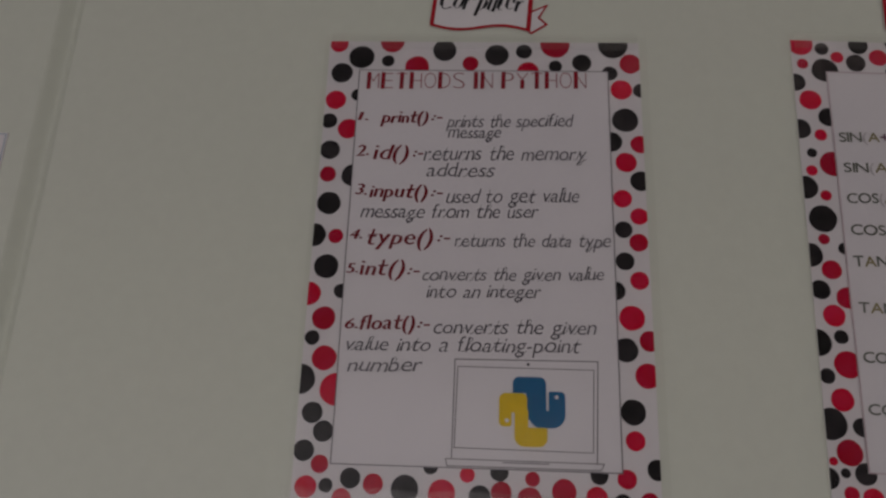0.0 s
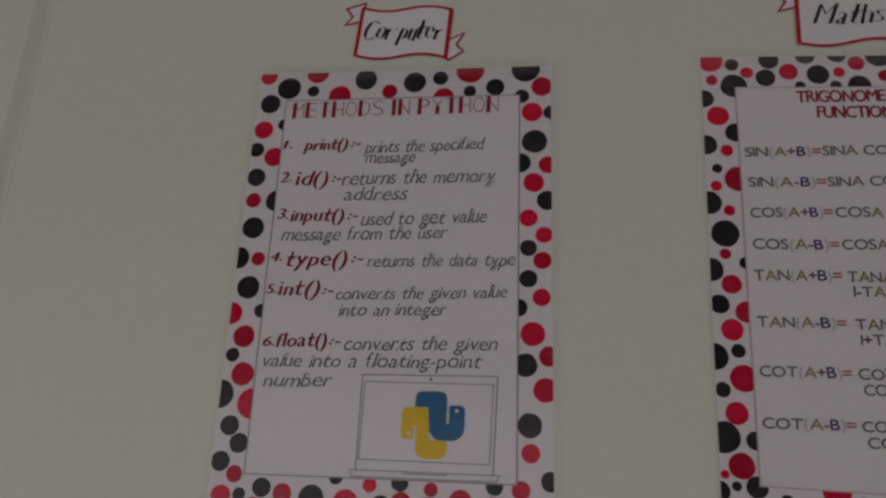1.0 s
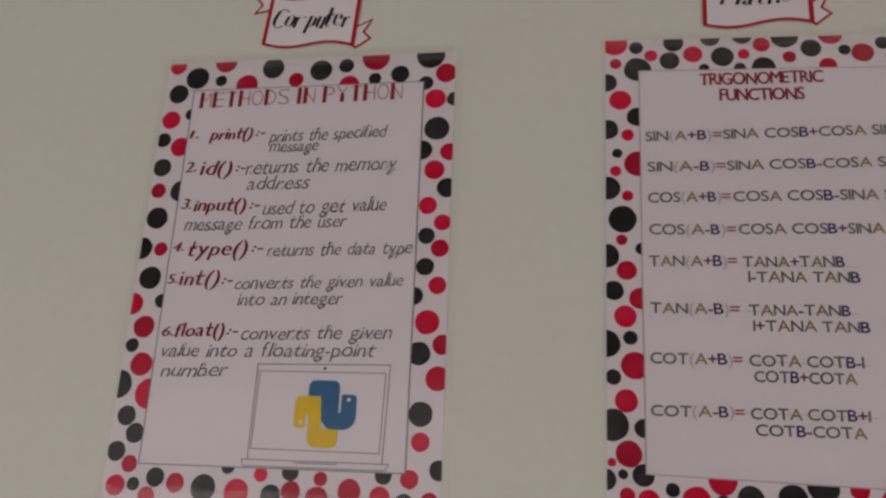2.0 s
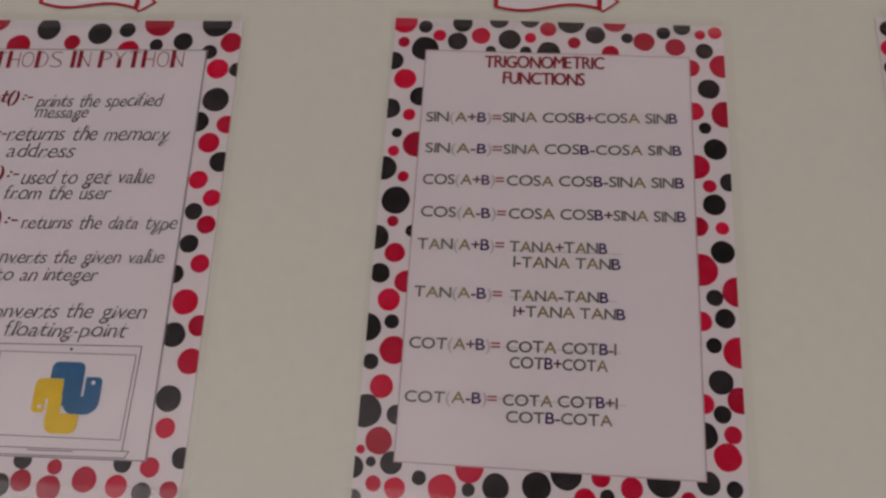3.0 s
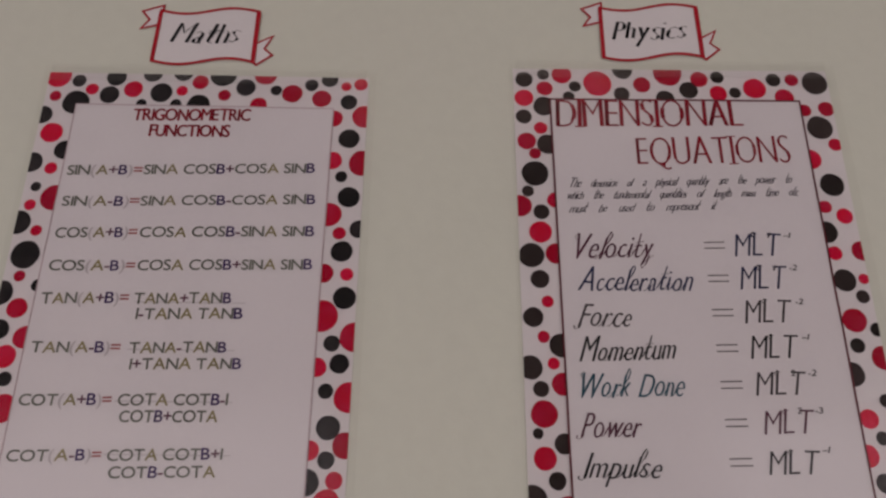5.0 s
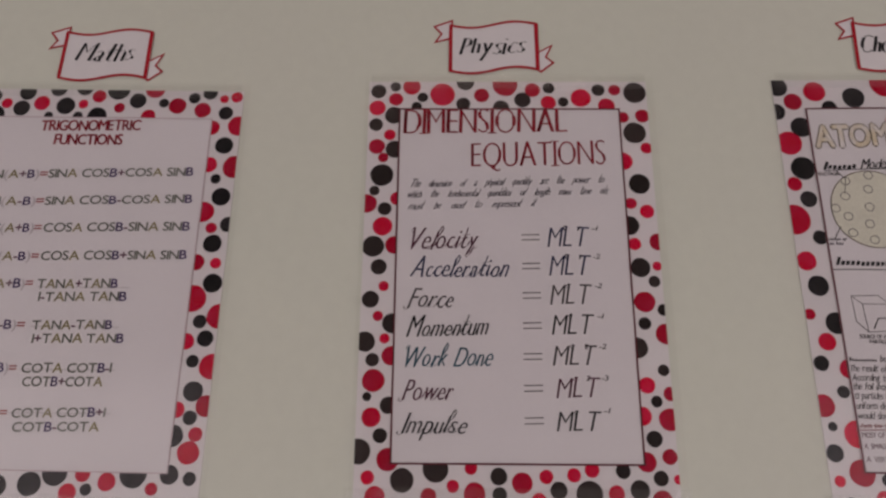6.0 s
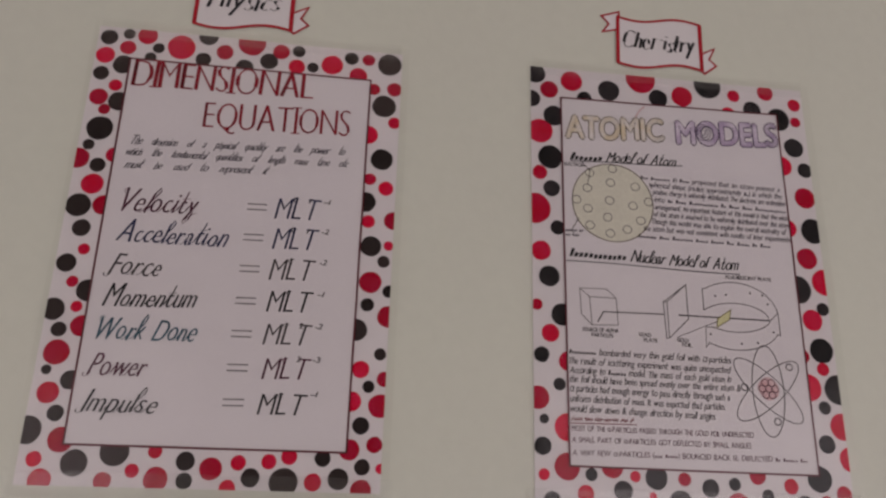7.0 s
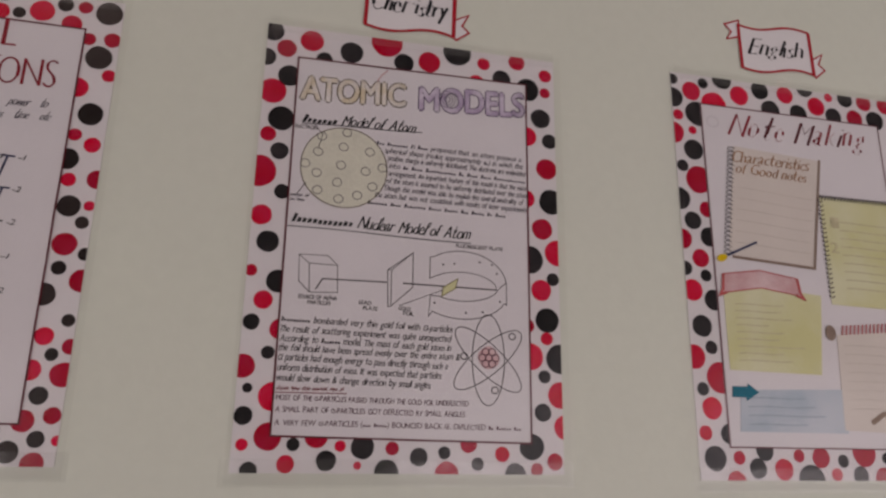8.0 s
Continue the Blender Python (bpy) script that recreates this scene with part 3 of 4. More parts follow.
hand(sheet, ':-', 71.7, 348.9, 10.7, 0.2, 10.1, dark_red, slant=0.1, nib=1.5, gap=0.14)
hand(sheet, 'returns the memory', 83.9, 343.4, 189.8, 2.9, 17.3, fine_pen, slant=0.18, thin=-0.018, nib=0.5, join=1.2, curls=True, gap=0.12, small=1.06)
hand(sheet, 'address', 88.1, 322.7, 79.6, 1.3, 17.1, fine_pen, slant=0.18, thin=-0.018, nib=0.5, join=1.2, curls=True, gap=0.12, small=1.06)
hand(sheet, '3.', 6.7, 299.5, 11.9, 0.2, 12.7, dark_red, slant=0.14, thin=-0.018, nib=0.6, broad=1.4, cone=40, gap=0.14)
hand(sheet, 'input()', 23.4, 296.3, 65.7, 0.5, 16.8, dark_red, slant=0.14, thin=-0.018, nib=0.6, broad=1.4, cone=40, gap=0.14)
hand(sheet, ':-', 94.9, 299.6, 12.4, 0.2, 9.8, dark_red, slant=0.1, nib=1.5, gap=0.14)
hand(sheet, 'used to get value', 112.2, 290.9, 151.3, 3.4, 16.7, fine_pen, slant=0.18, thin=-0.018, nib=0.5, join=1.2, curls=True, gap=0.12, small=1.06)
hand(sheet, 'message from the user', 13.8, 271.1, 203.8, 3.2, 15.8, fine_pen, slant=0.18, thin=-0.018, nib=0.5, join=1.2, curls=True, gap=0.12, small=1.06)
hand(sheet, '4.', 3.8, 245.7, 13, 0.3, 11.5, dark_red, slant=0.14, thin=-0.018, nib=0.6, broad=1.4, cone=40, gap=0.14)
hand(sheet, 'type()', 25, 239.4, 72.7, 0.8, 18.9, dark_red, slant=0.14, thin=-0.018, nib=0.6, broad=1.4, cone=40, gap=0.14)
hand(sheet, ':-', 104, 245, 13.5, 0.3, 10.1, dark_red, slant=0.1, nib=1.5, gap=0.14)
hand(sheet, 'returns the data type', 123.4, 238.7, 174.1, 2.3, 14.7, fine_pen, slant=0.18, thin=-0.018, nib=0.5, join=1.2, curls=True, gap=0.12, small=1.06)
hand(sheet, '5.', 3.4, 205.7, 11.5, 0.3, 11.9, dark_red, slant=0.14, thin=-0.018, nib=0.6, broad=1.4, cone=40, gap=0.14)
hand(sheet, 'int()', 18.3, 203.4, 49.1, 0.4, 17.8, dark_red, slant=0.14, thin=-0.018, nib=0.6, broad=1.4, cone=40, gap=0.14)
hand(sheet, ':-', 71.7, 205.9, 12.7, 0.3, 9.8, dark_red, slant=0.1, nib=1.5, gap=0.14)
hand(sheet, 'converts the given value', 88.5, 198.5, 200.2, 4.6, 14.3, fine_pen, slant=0.18, thin=-0.018, nib=0.5, join=1.2, curls=True, gap=0.12, small=1.06)
hand(sheet, 'into an integer', 93.7, 179.2, 125.9, 2.4, 14.1, fine_pen, slant=0.18, thin=-0.018, nib=0.5, join=1.2, curls=True, gap=0.12, small=1.06)
hand(sheet, '6.', 6.1, 142.8, 12.5, 0.3, 11.3, dark_red, slant=0.14, thin=-0.018, nib=0.6, broad=1.4, cone=40, gap=0.14)
hand(sheet, 'float()', 22.4, 142, 59.1, 1.5, 15.7, dark_red, slant=0.14, thin=-0.018, nib=0.6, broad=1.4, cone=40, gap=0.14)
hand(sheet, ':-', 85.7, 146.1, 12.4, 0.3, 8.8, dark_red, slant=0.1, nib=1.5, gap=0.14)
hand(sheet, 'converts the given', 103.3, 139.7, 175.6, 2.7, 14.9, fine_pen, slant=0.18, thin=-0.018, nib=0.5, join=1.2, curls=True, gap=0.12, small=1.06)
hand(sheet, 'value into a floating-point', 9, 118.6, 252.5, 3.7, 14.8, fine_pen, slant=0.18, thin=-0.018, nib=0.5, join=1.2, curls=True, gap=0.12, small=1.06)
hand(sheet, 'number', 11.3, 96.1, 80.8, 1.7, 14.6, fine_pen, slant=0.18, thin=-0.018, nib=0.5, join=1.2, curls=True, gap=0.12, small=1.06)
before = set(sheet.children)
# laptop drawing with the two-coloured sign on its screen
b = bmesh.new()
stroke(b, [(123.5, 9.5), (124.4, 110.6), (273.5, 111.8), (270.0, 8.8)], 0.9, INK)
stroke(b, [(125.9, 20.4), (127.6, 103.0), (269.1, 102.8), (266.3, 19.4)], 0.8, INK, closed=True)
stroke(b, [(117.5, 9.3), (277.0, 9.0), (273.5, 2.6), (119.0, 2.4)], 0.9, INK, closed=True)
stroke(b, [(175, 7.2), (222, 7.2)], 0.9, INK)
laptop = part("laptop_drawing", b, grey_rule, sheet, "thin pencil drawing of an open laptop")
b = bmesh.new()
flat(b, round_outline(201, 107, 1.5, n=12), INK)
part("camera_dot", b, brush, laptop)


def soft_block(b, x0, x1, z0, z1, radii, y):
    """A block with rounded corners; radii from the lower left, anticlockwise."""
    pts = []
    for (cx, cz, a0), r in zip(((x0, z0, 180), (x1, z0, 270), (x1, z1, 0), (x0, z1, 90)), radii):
        ox, oz = cx + (r if cx == x0 else -r), cz + (r if cz == z0 else -r)
        pts += arc(ox, oz, r, r, a0, a0 + 90, 6) if r else [(cx, cz)]
    flat(b, pts, y)


b = bmesh.new()
soft_block(b, 185, 219.5, 77, 94, (0, 0, 7, 7), INK)
soft_block(b, 199, 219.5, 50, 77.2, (4, 0, 0, 0), INK - 0.00005)
soft_block(b, 202, 239, 42.3, 60, (12, 14, 0, 0), INK - 0.0001)
soft_block(b, 222, 239, 58, 79.5, (0, 0, 5, 2), INK - 0.00015)
part("blue_sign", b, logo_blue, laptop, "blue rounded hook shape")
b = bmesh.new()
soft_block(b, 171, 200, 57, 77, (0, 0, 6, 7), INK - 0.0002)
soft_block(b, 171, 184, 43, 58, (5, 3, 0, 0), INK - 0.00025)
soft_block(b, 187, 201, 30, 60, (6, 0, 0, 0), INK - 0.0003)
soft_block(b, 187, 220.5, 23.3, 42.6, (10, 9, 2, 0), INK - 0.00035)
part("yellow_sign", b, logo_yellow, laptop, "yellow rounded hook shape")
for px, pz in ((230.2, 73.9), (179.3, 49.0)):
    b = bmesh.new()
    flat(b, round_outline(px, pz, 2.1, n=12), INK - 0.0005)
    part("white_spot", b, paper, laptop)

stretched(sheet, before, 1.0223, 1.0163)

# maths
thing, border, sheet, limits = poster(0.6648, 1.5318, -0.75, 299.4, 457.0, 38, 42, 38.5, 40, 'poster of trigonometric functions in coloured capitals, dotted border', pink_rule, 1.1)
dots(border, limits, [  # top
    (-27, 494, 15.2, 'r'), (-26, 467, 6.8, 'r'), (-2, 488, 8.2, 'k'), (-1, 459, 15.6, 'k'), (15, 477, 7.5, 'r'), (36, 470, 11.5, 'k'), (41, 494, 11.7, 'k'), (63, 478, 10.9, 'r'),
    (75, 459, 6, 'k'), (83, 500, 11.6, 'k'), (96, 474, 12.8, 'k'), (115, 459, 6.7, 'k'), (119, 502, 11.6, 'k'), (120, 477, 6.7, 'r'), (140, 489, 9.5, 'r'), (141, 459, 13.3, 'k'),
    (166, 500, 15.6, 'k'), (170, 472, 7.4, 'r'), (194, 483, 11.4, 'k'), (211, 460, 9.9, 'r'), (216, 501, 13.5, 'r'), (230, 480, 6.7, 'k'), (249, 476, 11.9, 'r'), (271, 488, 8, 'k'),
    (284, 470, 11.2, 'r'), (292, 496, 10, 'k'), (312, 487, 6, 'r'), (316, 466, 9.8, 'k'), (329, 490, 7.9, 'r'),
])
dots(border, limits, [  # left
    (-36, 442, 11.5, 'k'), (-21, 419, 12.7, 'r'), (-2, 397, 11.9, 'k'), (-36, 381, 12.5, 'k'), (-13, 374, 7.2, 'r'), (-25, 351, 5.8, 'k'), (-2, 338, 15.4, 'r'), (-27, 329, 6.4, 'r'),
    (-36, 308, 14, 'k'), (-14, 299, 6.3, 'r'), (-20, 271, 15.6, 'k'), (-21, 247, 6.2, 'r'), (0, 237, 6.7, 'k'), (-37, 228, 13.5, 'k'), (-16, 212, 10.9, 'r'), (-30, 189, 10.8, 'k'),
    (-2, 181, 11.9, 'r'), (-18, 161, 11.9, 'r'), (-13, 138, 7.6, 'k'), (-38, 131, 14.6, 'k'), (-9, 109, 14.4, 'r'), (-31, 96, 8.1, 'k'), (-18, 72, 11.9, 'r'), (-32, 47, 16.3, 'k'),
    (-1, 45, 9.5, 'k'), (-16, 19, 13.3, 'r'), (-33, 10, 4.4, 'r'),
])
dots(border, limits, [  # bottom
    (-39, -7, 10.4, 'k'), (-36, -35, 7.5, 'k'), (-22, -1, 4.9, 'k'), (-18, -21, 7.6, 'r'), (-2, -1, 10.9, 'k'), (3, -24, 10.2, 'r'), (26, -13, 7, 'k'), (49, -22, 13.9, 'r'),
    (74, -1, 14, 'r'), (74, -21, 6.4, 'k'), (100, -17, 12.8, 'k'), (139, -14, 13.8, 'k'), (167, -1, 14.9, 'k'), (185, -23, 10.5, 'r'), (200, -2, 9, 'r'), (206, -19, 6.8, 'k'),
    (229, -10, 10.5, 'r'), (259, -1, 15.8, 'k'), (282, -17, 7.3, 'r'), (301, -1, 11, 'k'), (325, -5, 7.8, 'k'),
])
dots(border, limits, [  # right
    (335, 447, 14.2, 'r'), (300, 444, 10.4, 'r'), (319, 418, 12.2, 'k'), (302, 390, 10.8, 'r'), (336, 387, 15.8, 'r'), (313, 370, 6.9, 'k'), (323, 345, 12.4, 'k'), (302, 324, 14.1, 'r'),
    (336, 307, 10.3, 'k'), (315, 302, 7.3, 'r'), (319, 281, 12, 'k'), (301, 256, 10.7, 'r'), (326, 255, 7.1, 'r'), (325, 229, 12.3, 'k'), (302, 209, 17.4, 'r'), (338, 187, 15.5, 'r'),
    (315, 180, 8.6, 'k'), (324, 159, 10.2, 'k'), (301, 155, 10.2, 'r'), (312, 131, 7.8, 'k'), (336, 125, 15.6, 'r'), (317, 95, 12.1, 'k'), (335, 78, 13, 'r'), (300, 73, 9.8, 'r'),
    (317, 64, 8.6, 'k'), (326, 45, 8.5, 'r'), (299, 43, 12.9, 'k'), (320, 24, 13.2, 'r'),
])
hand(sheet, 'TRIGONOMETRIC', 69.6, 436.1, 133.7, 2.3, 15.3, title_red, slant=0.0, thin=-0.02, nib=1.3, broad=0.4, jig=0.4)
hand(sheet, 'FUNCTIONS', 90.8, 415.9, 90.8, 1, 15.1, title_red, slant=0.0, thin=-0.02, nib=1.3, broad=0.4, jig=0.4)
formula(sheet, 'SIN(A+B)=', 7.1, 365.7, 82.9, 2.3, 11.8)
formula(sheet, 'SINA COSB+COSA SINB', 92.5, 368.1, 190.1, 5.5, 11.7)
formula(sheet, 'SIN(A-B)=', 8.7, 328.1, 83.6, 1.8, 11.5)
formula(sheet, 'SINA COSB-COSA SINB', 94.8, 330, 191.1, 5.8, 11.4)
formula(sheet, 'COS(A+B)=', 8.6, 290.9, 87.3, 2.1, 11.8)
formula(sheet, 'COSA COSB-SINA SINB', 99.6, 293.1, 187.7, 4.7, 11.7)
formula(sheet, 'COS(A-B)=', 9.1, 253.4, 90.3, 1.7, 11.5)
formula(sheet, 'COSA COSB+SINA SINB', 103.1, 255.3, 185, 4.3, 11.4)
formula(sheet, 'TAN(A+B)=', 7.9, 216.9, 90.8, 2.5, 11.8)
formula(sheet, 'TANA+TANB', 105.3, 218.5, 100.6, 2.3, 11.7)
formula(sheet, '1-TANA TANB', 109.8, 202.1, 109.8, 2.2, 11.6)
formula(sheet, 'TAN(A-B)=', 8.3, 165.3, 90.2, 1.5, 11.3)
formula(sheet, 'TANA-TANB', 108.4, 166.1, 98.5, 2.5, 11.2)
formula(sheet, '1+TANA TANB', 111.7, 149.8, 112.1, 2, 11.1)
formula(sheet, 'COT(A+B)=', 7.4, 111.8, 91.1, 1.9, 11.4)
formula(sheet, 'COTA COTB-1', 105.9, 113.4, 108.8, 2.1, 11.3)
formula(sheet, 'COTB+COTA', 109.8, 97.2, 96.4, 1.6, 11.2)
formula(sheet, 'COT(A-B)=', 6.8, 58.2, 90.8, 2.7, 10.9)
formula(sheet, 'COTA COTB+1', 104.3, 60.1, 111.4, 3.1, 10.8)
formula(sheet, 'COTB-COTA', 108, 44.2, 102.5, 2.2, 10.7)
before = set(sheet.children)
b = bmesh.new()
for x0, x1, z in ((104, 218, 216.5), (104, 212, 167), (100, 216, 115.5), (97, 220, 65)):
    stroke(b, [(x0, z), (x1, z + 0.5)], 0.8, INK)
part("fraction_lines", b, pale, sheet)

stretched(sheet, before, 1.0192, 1.0185)

# physics
thing, border, sheet, limits = poster(1.2222, 1.5406, 0.00, 295.6, 459.4, 42, 41.5, 38.5, 41, 'poster of dimensional equations in slanted handwriting, dotted border', rule_ink, 2.2)
dots(border, limits, [  # top
    (-30, 461, 11.1, 'r'), (-29, 486, 10.4, 'k'), (-6, 493, 7.2, 'k'), (-5, 474, 9.6, 'r'), (16, 493, 12, 'r'), (23, 463, 7.1, 'k'), (31, 477, 7.2, 'k'), (58, 481, 16.8, 'r'),
    (86, 467, 9.6, 'k'), (89, 500, 12.1, 'k'), (111, 480, 10.4, 'r'), (137, 461, 11.2, 'k'), (143, 496, 17, 'r'), (166, 473, 11.2, 'k'), (180, 488, 10.5, 'r'), (201, 469, 10.4, 'r'),
    (202, 491, 8.1, 'k'), (221, 470, 7.2, 'k'), (245, 476, 13.7, 'r'), (269, 488, 8.9, 'k'), (279, 464, 11.3, 'r'), (291, 488, 8.1, 'r'), (318, 484, 15.4, 'k'),
], brown_ink)
dots(border, limits, [  # left
    (-7, 450, 12.6, 'k'), (-31, 436, 9.4, 'k'), (-12, 421, 7.8, 'r'), (-29, 404, 10.8, 'r'), (-5, 400, 12.4, 'k'), (-20, 388, 6.9, 'r'), (-21, 363, 15.3, 'k'), (-30, 341, 6.8, 'k'),
    (0, 330, 9.1, 'r'), (-39, 323, 12.8, 'r'), (-16, 316, 9, 'k'), (-18, 292, 12.6, 'r'), (-2, 267, 11.8, 'r'), (-29, 265, 14, 'k'), (-21, 238, 10.2, 'k'), (-14, 213, 6.5, 'r'),
    (-30, 196, 10.7, 'k'), (-20, 175, 6.4, 'r'), (-2, 166, 12.7, 'k'), (-11, 147, 6.3, 'r'), (-35, 143, 12.6, 'k'), (-2, 126, 11.8, 'r'), (-25, 121, 8.3, 'k'), (-23, 96, 13.7, 'r'),
    (-30, 77, 5.4, 'k'), (-4, 67, 10.2, 'k'), (-24, 53, 11.5, 'r'), (-13, 32, 8.7, 'k'), (-38, 14, 14.6, 'k'), (-3, 5, 13.2, 'r'),
], brown_ink)
dots(border, limits, [  # bottom
    (-26, -15, 7.9, 'r'), (-17, -36, 11.7, 'r'), (14, -18, 13.8, 'k'), (45, -35, 9.1, 'r'), (53, -5, 15.2, 'k'), (73, -24, 7.2, 'r'), (94, -4, 7.3, 'r'), (98, -32, 12.5, 'r'),
    (126, -13, 9.9, 'k'), (127, -33, 8.5, 'k'), (153, -20, 11.9, 'r'), (172, -39, 8.5, 'r'), (181, -13, 8, 'r'), (195, -28, 9.9, 'k'), (213, -11, 8, 'r'), (230, -32, 15.2, 'k'),
    (234, -5, 8.7, 'r'), (261, -31, 9.3, 'r'), (270, -6, 8.7, 'k'), (288, -27, 11.3, 'k'), (313, -14, 8.7, 'k'), (313, -38, 11.3, 'r'), (333, -15, 5.4, 'r'),
], brown_ink)
dots(border, limits, [  # right
    (326, 449, 9.6, 'r'), (300, 447, 8, 'r'), (314, 424, 15.1, 'k'), (328, 402, 7.9, 'r'), (296, 383, 12.5, 'r'), (315, 351, 13.9, 'k'), (302, 324, 7.6, 'r'), (322, 313, 9.2, 'r'),
    (298, 294, 12.8, 'k'), (333, 272, 11.3, 'r'), (303, 269, 8.2, 'r'), (329, 240, 5.9, 'r'), (308, 238, 12.6, 'k'), (324, 220, 7.4, 'k'), (310, 194, 13.1, 'r'), (332, 184, 7.3, 'k'),
    (308, 167, 7.9, 'k'), (333, 154, 12.9, 'r'), (297, 137, 12.8, 'k'), (326, 110, 7, 'k'), (305, 92, 9.8, 'r'), (332, 82, 8.4, 'r'), (315, 73, 6.9, 'k'), (297, 56, 11, 'r'),
    (329, 52, 13.1, 'r'), (309, 30, 9.5, 'k'), (325, 10, 8.8, 'r'), (298, 4, 11.4, 'r'),
], brown_ink)
hand(sheet, 'DIMENSIONAL', 7.2, 421.1, 215.8, 2.9, 37.5, title_red, slant=0.02, nib=0.8, broad=2.6, cone=22, jig=0.4, gap=0.13, serif=True)
hand(sheet, 'EQUATIONS', 97.1, 373.3, 174.8, 3.8, 36.5, title_red, slant=0.02, nib=0.8, broad=1.4, cone=22, jig=0.4, gap=0.13, serif=True)
hand(sheet, 'The dimension of a physical quantity are the power to', 17.8, 344.9, 251.9, 7.6, 12.1, fine_pen, slant=0.5, thin=-0.018, nib=0.3, broad=0.3, cone=30, join=0.8, space=1.05, gap=0.05, small=0.82)
hand(sheet, 'which the fundamental quantities of length mass time etc', 13.8, 330.4, 261.3, 6.2, 12, fine_pen, slant=0.5, thin=-0.018, nib=0.3, broad=0.3, cone=30, join=0.8, space=1.05, gap=0.05, small=0.82)
hand(sheet, 'must be used to represent it', 14.3, 314.5, 165.6, 4.8, 11.9, fine_pen, slant=0.5, thin=-0.018, nib=0.3, broad=0.3, cone=30, join=0.8, space=1.05, gap=0.05, small=0.82)
hand(sheet, 'Velocity', 19.5, 259.6, 85.1, 3.1, 29.3, wine, slant=0.4, thin=-0.018, nib=0.4, broad=0.7, cone=28, join=0.8, curls=True, gap=0.15, small=0.86)
hand(sheet, 'Acceleration', 18.8, 224.1, 124.1, 1.7, 27.1, navy, slant=0.4, thin=-0.018, nib=0.4, broad=0.7, cone=28, join=0.8, curls=True, gap=0.15, small=0.86)
hand(sheet, 'Force', 16.4, 184.9, 56.8, 1.4, 26.4, pen, slant=0.4, thin=-0.018, nib=0.4, broad=0.7, cone=28, join=0.8, curls=True, gap=0.15, small=0.86)
hand(sheet, 'Momentum', 15.9, 148.9, 100.6, 2.3, 25.8, brush, slant=0.4, thin=-0.018, nib=0.4, broad=0.7, cone=28, join=0.8, curls=True, gap=0.15, small=0.86)
hand(sheet, 'Work Done', 15.6, 111.7, 105.6, 2.3, 26.6, teal, slant=0.4, thin=-0.018, nib=0.4, broad=0.7, cone=28, join=0.8, curls=True, gap=0.15, small=0.86)
hand(sheet, 'Power', 12.1, 72.5, 61.6, 1.3, 25.9, wine, slant=0.4, thin=-0.018, nib=0.4, broad=0.7, cone=28, join=0.8, curls=True, gap=0.15, small=0.86)
hand(sheet, 'Impulse', 12.1, 34.4, 77.9, 0.8, 25.3, brush, slant=0.4, thin=-0.018, nib=0.4, broad=0.7, cone=28, join=0.8, curls=True, gap=0.15, small=0.86)
hand(sheet, 'MLT', 192.7, 264.3, 53, 0.7, 27.9, navy, slant=0.2, thin=-0.022, nib=0.45, broad=0.6, cone=20, curls=True, gap=0.14, jig=0.6)
hand(sheet, 'MLT', 193.7, 227.1, 52.4, 0.6, 27.2, navy, slant=0.2, thin=-0.022, nib=0.45, broad=0.6, cone=20, curls=True, gap=0.14, jig=0.6)
hand(sheet, 'MLT', 193.3, 190, 51.8, 0.5, 26.6, pen, slant=0.2, thin=-0.022, nib=0.45, broad=0.6, cone=20, curls=True, gap=0.14, jig=0.6)
hand(sheet, 'MLT', 194.3, 152.4, 51.2, 0.5, 26, brush, slant=0.2, thin=-0.022, nib=0.45, broad=0.6, cone=20, curls=True, gap=0.14, jig=0.6)
hand(sheet, 'MLT', 194, 114.9, 53.4, 0.5, 25.4, pen, slant=0.2, thin=-0.022, nib=0.45, broad=0.6, cone=20, curls=True, gap=0.14, jig=0.6)
hand(sheet, 'MLT', 196.5, 76.3, 52.7, 1.1, 24.7, wine, slant=0.2, thin=-0.022, nib=0.45, broad=0.6, cone=20, curls=True, gap=0.14, jig=0.6)
hand(sheet, 'MLT', 195.5, 37.9, 52.8, 0.3, 24.1, brush, slant=0.2, thin=-0.022, nib=0.45, broad=0.6, cone=20, curls=True, gap=0.14, jig=0.6)
for i in range(7):
    z, x = 277 - 37.9 * i, 160 - 0.4 * i
    b = bmesh.new()
    stroke(b, [(x, z + 3.3), (x + 22.5, z + 3.8)], 1.2, INK)
    stroke(b, [(x, z - 3.4), (x + 22.5, z - 3.0)], 1.2, INK)
    part("equals_sign", b, pen, sheet)
    for power, px in zip(("0 1 -1", "0 1 -2", "  -2", "  -1", " 2 -2", " 2 -3", "  -1")[i].split(" "), (213, 231, 249)):
        if power:
            hand(sheet, power, px + 0.4 * i, z + 9.5, 4.0 * len(power), 0.1, 6.0, pen, slant=0.1, nib=0.7, name="exponent")

# chemistry
thing, border, sheet, limits = poster(1.7686, 1.5341, 0.22, 304.9, 466.5, 40, 43, 40.5, 38.6, 'poster of atomic models with pencil diagrams, dotted border', rule_ink, 2.2, (2.5, -4.0))
dots(border, limits, [  # top
    (-33, 499, 13.7, 'k'), (-15, 477, 12.3, 'r'), (16, 492, 14.7, 'r'), (33, 468, 10.3, 'k'), (67, 483, 15, 'k'), (113, 505, 20.8, 'r'), (136, 478, 13.1, 'k'), (170, 484, 14.9, 'r'),
    (208, 504, 19.3, 'k'), (245, 492, 8.9, 'r'), (270, 473, 13, 'k'), (292, 501, 11.6, 'r'), (333, 486, 9.2, 'r'),
])
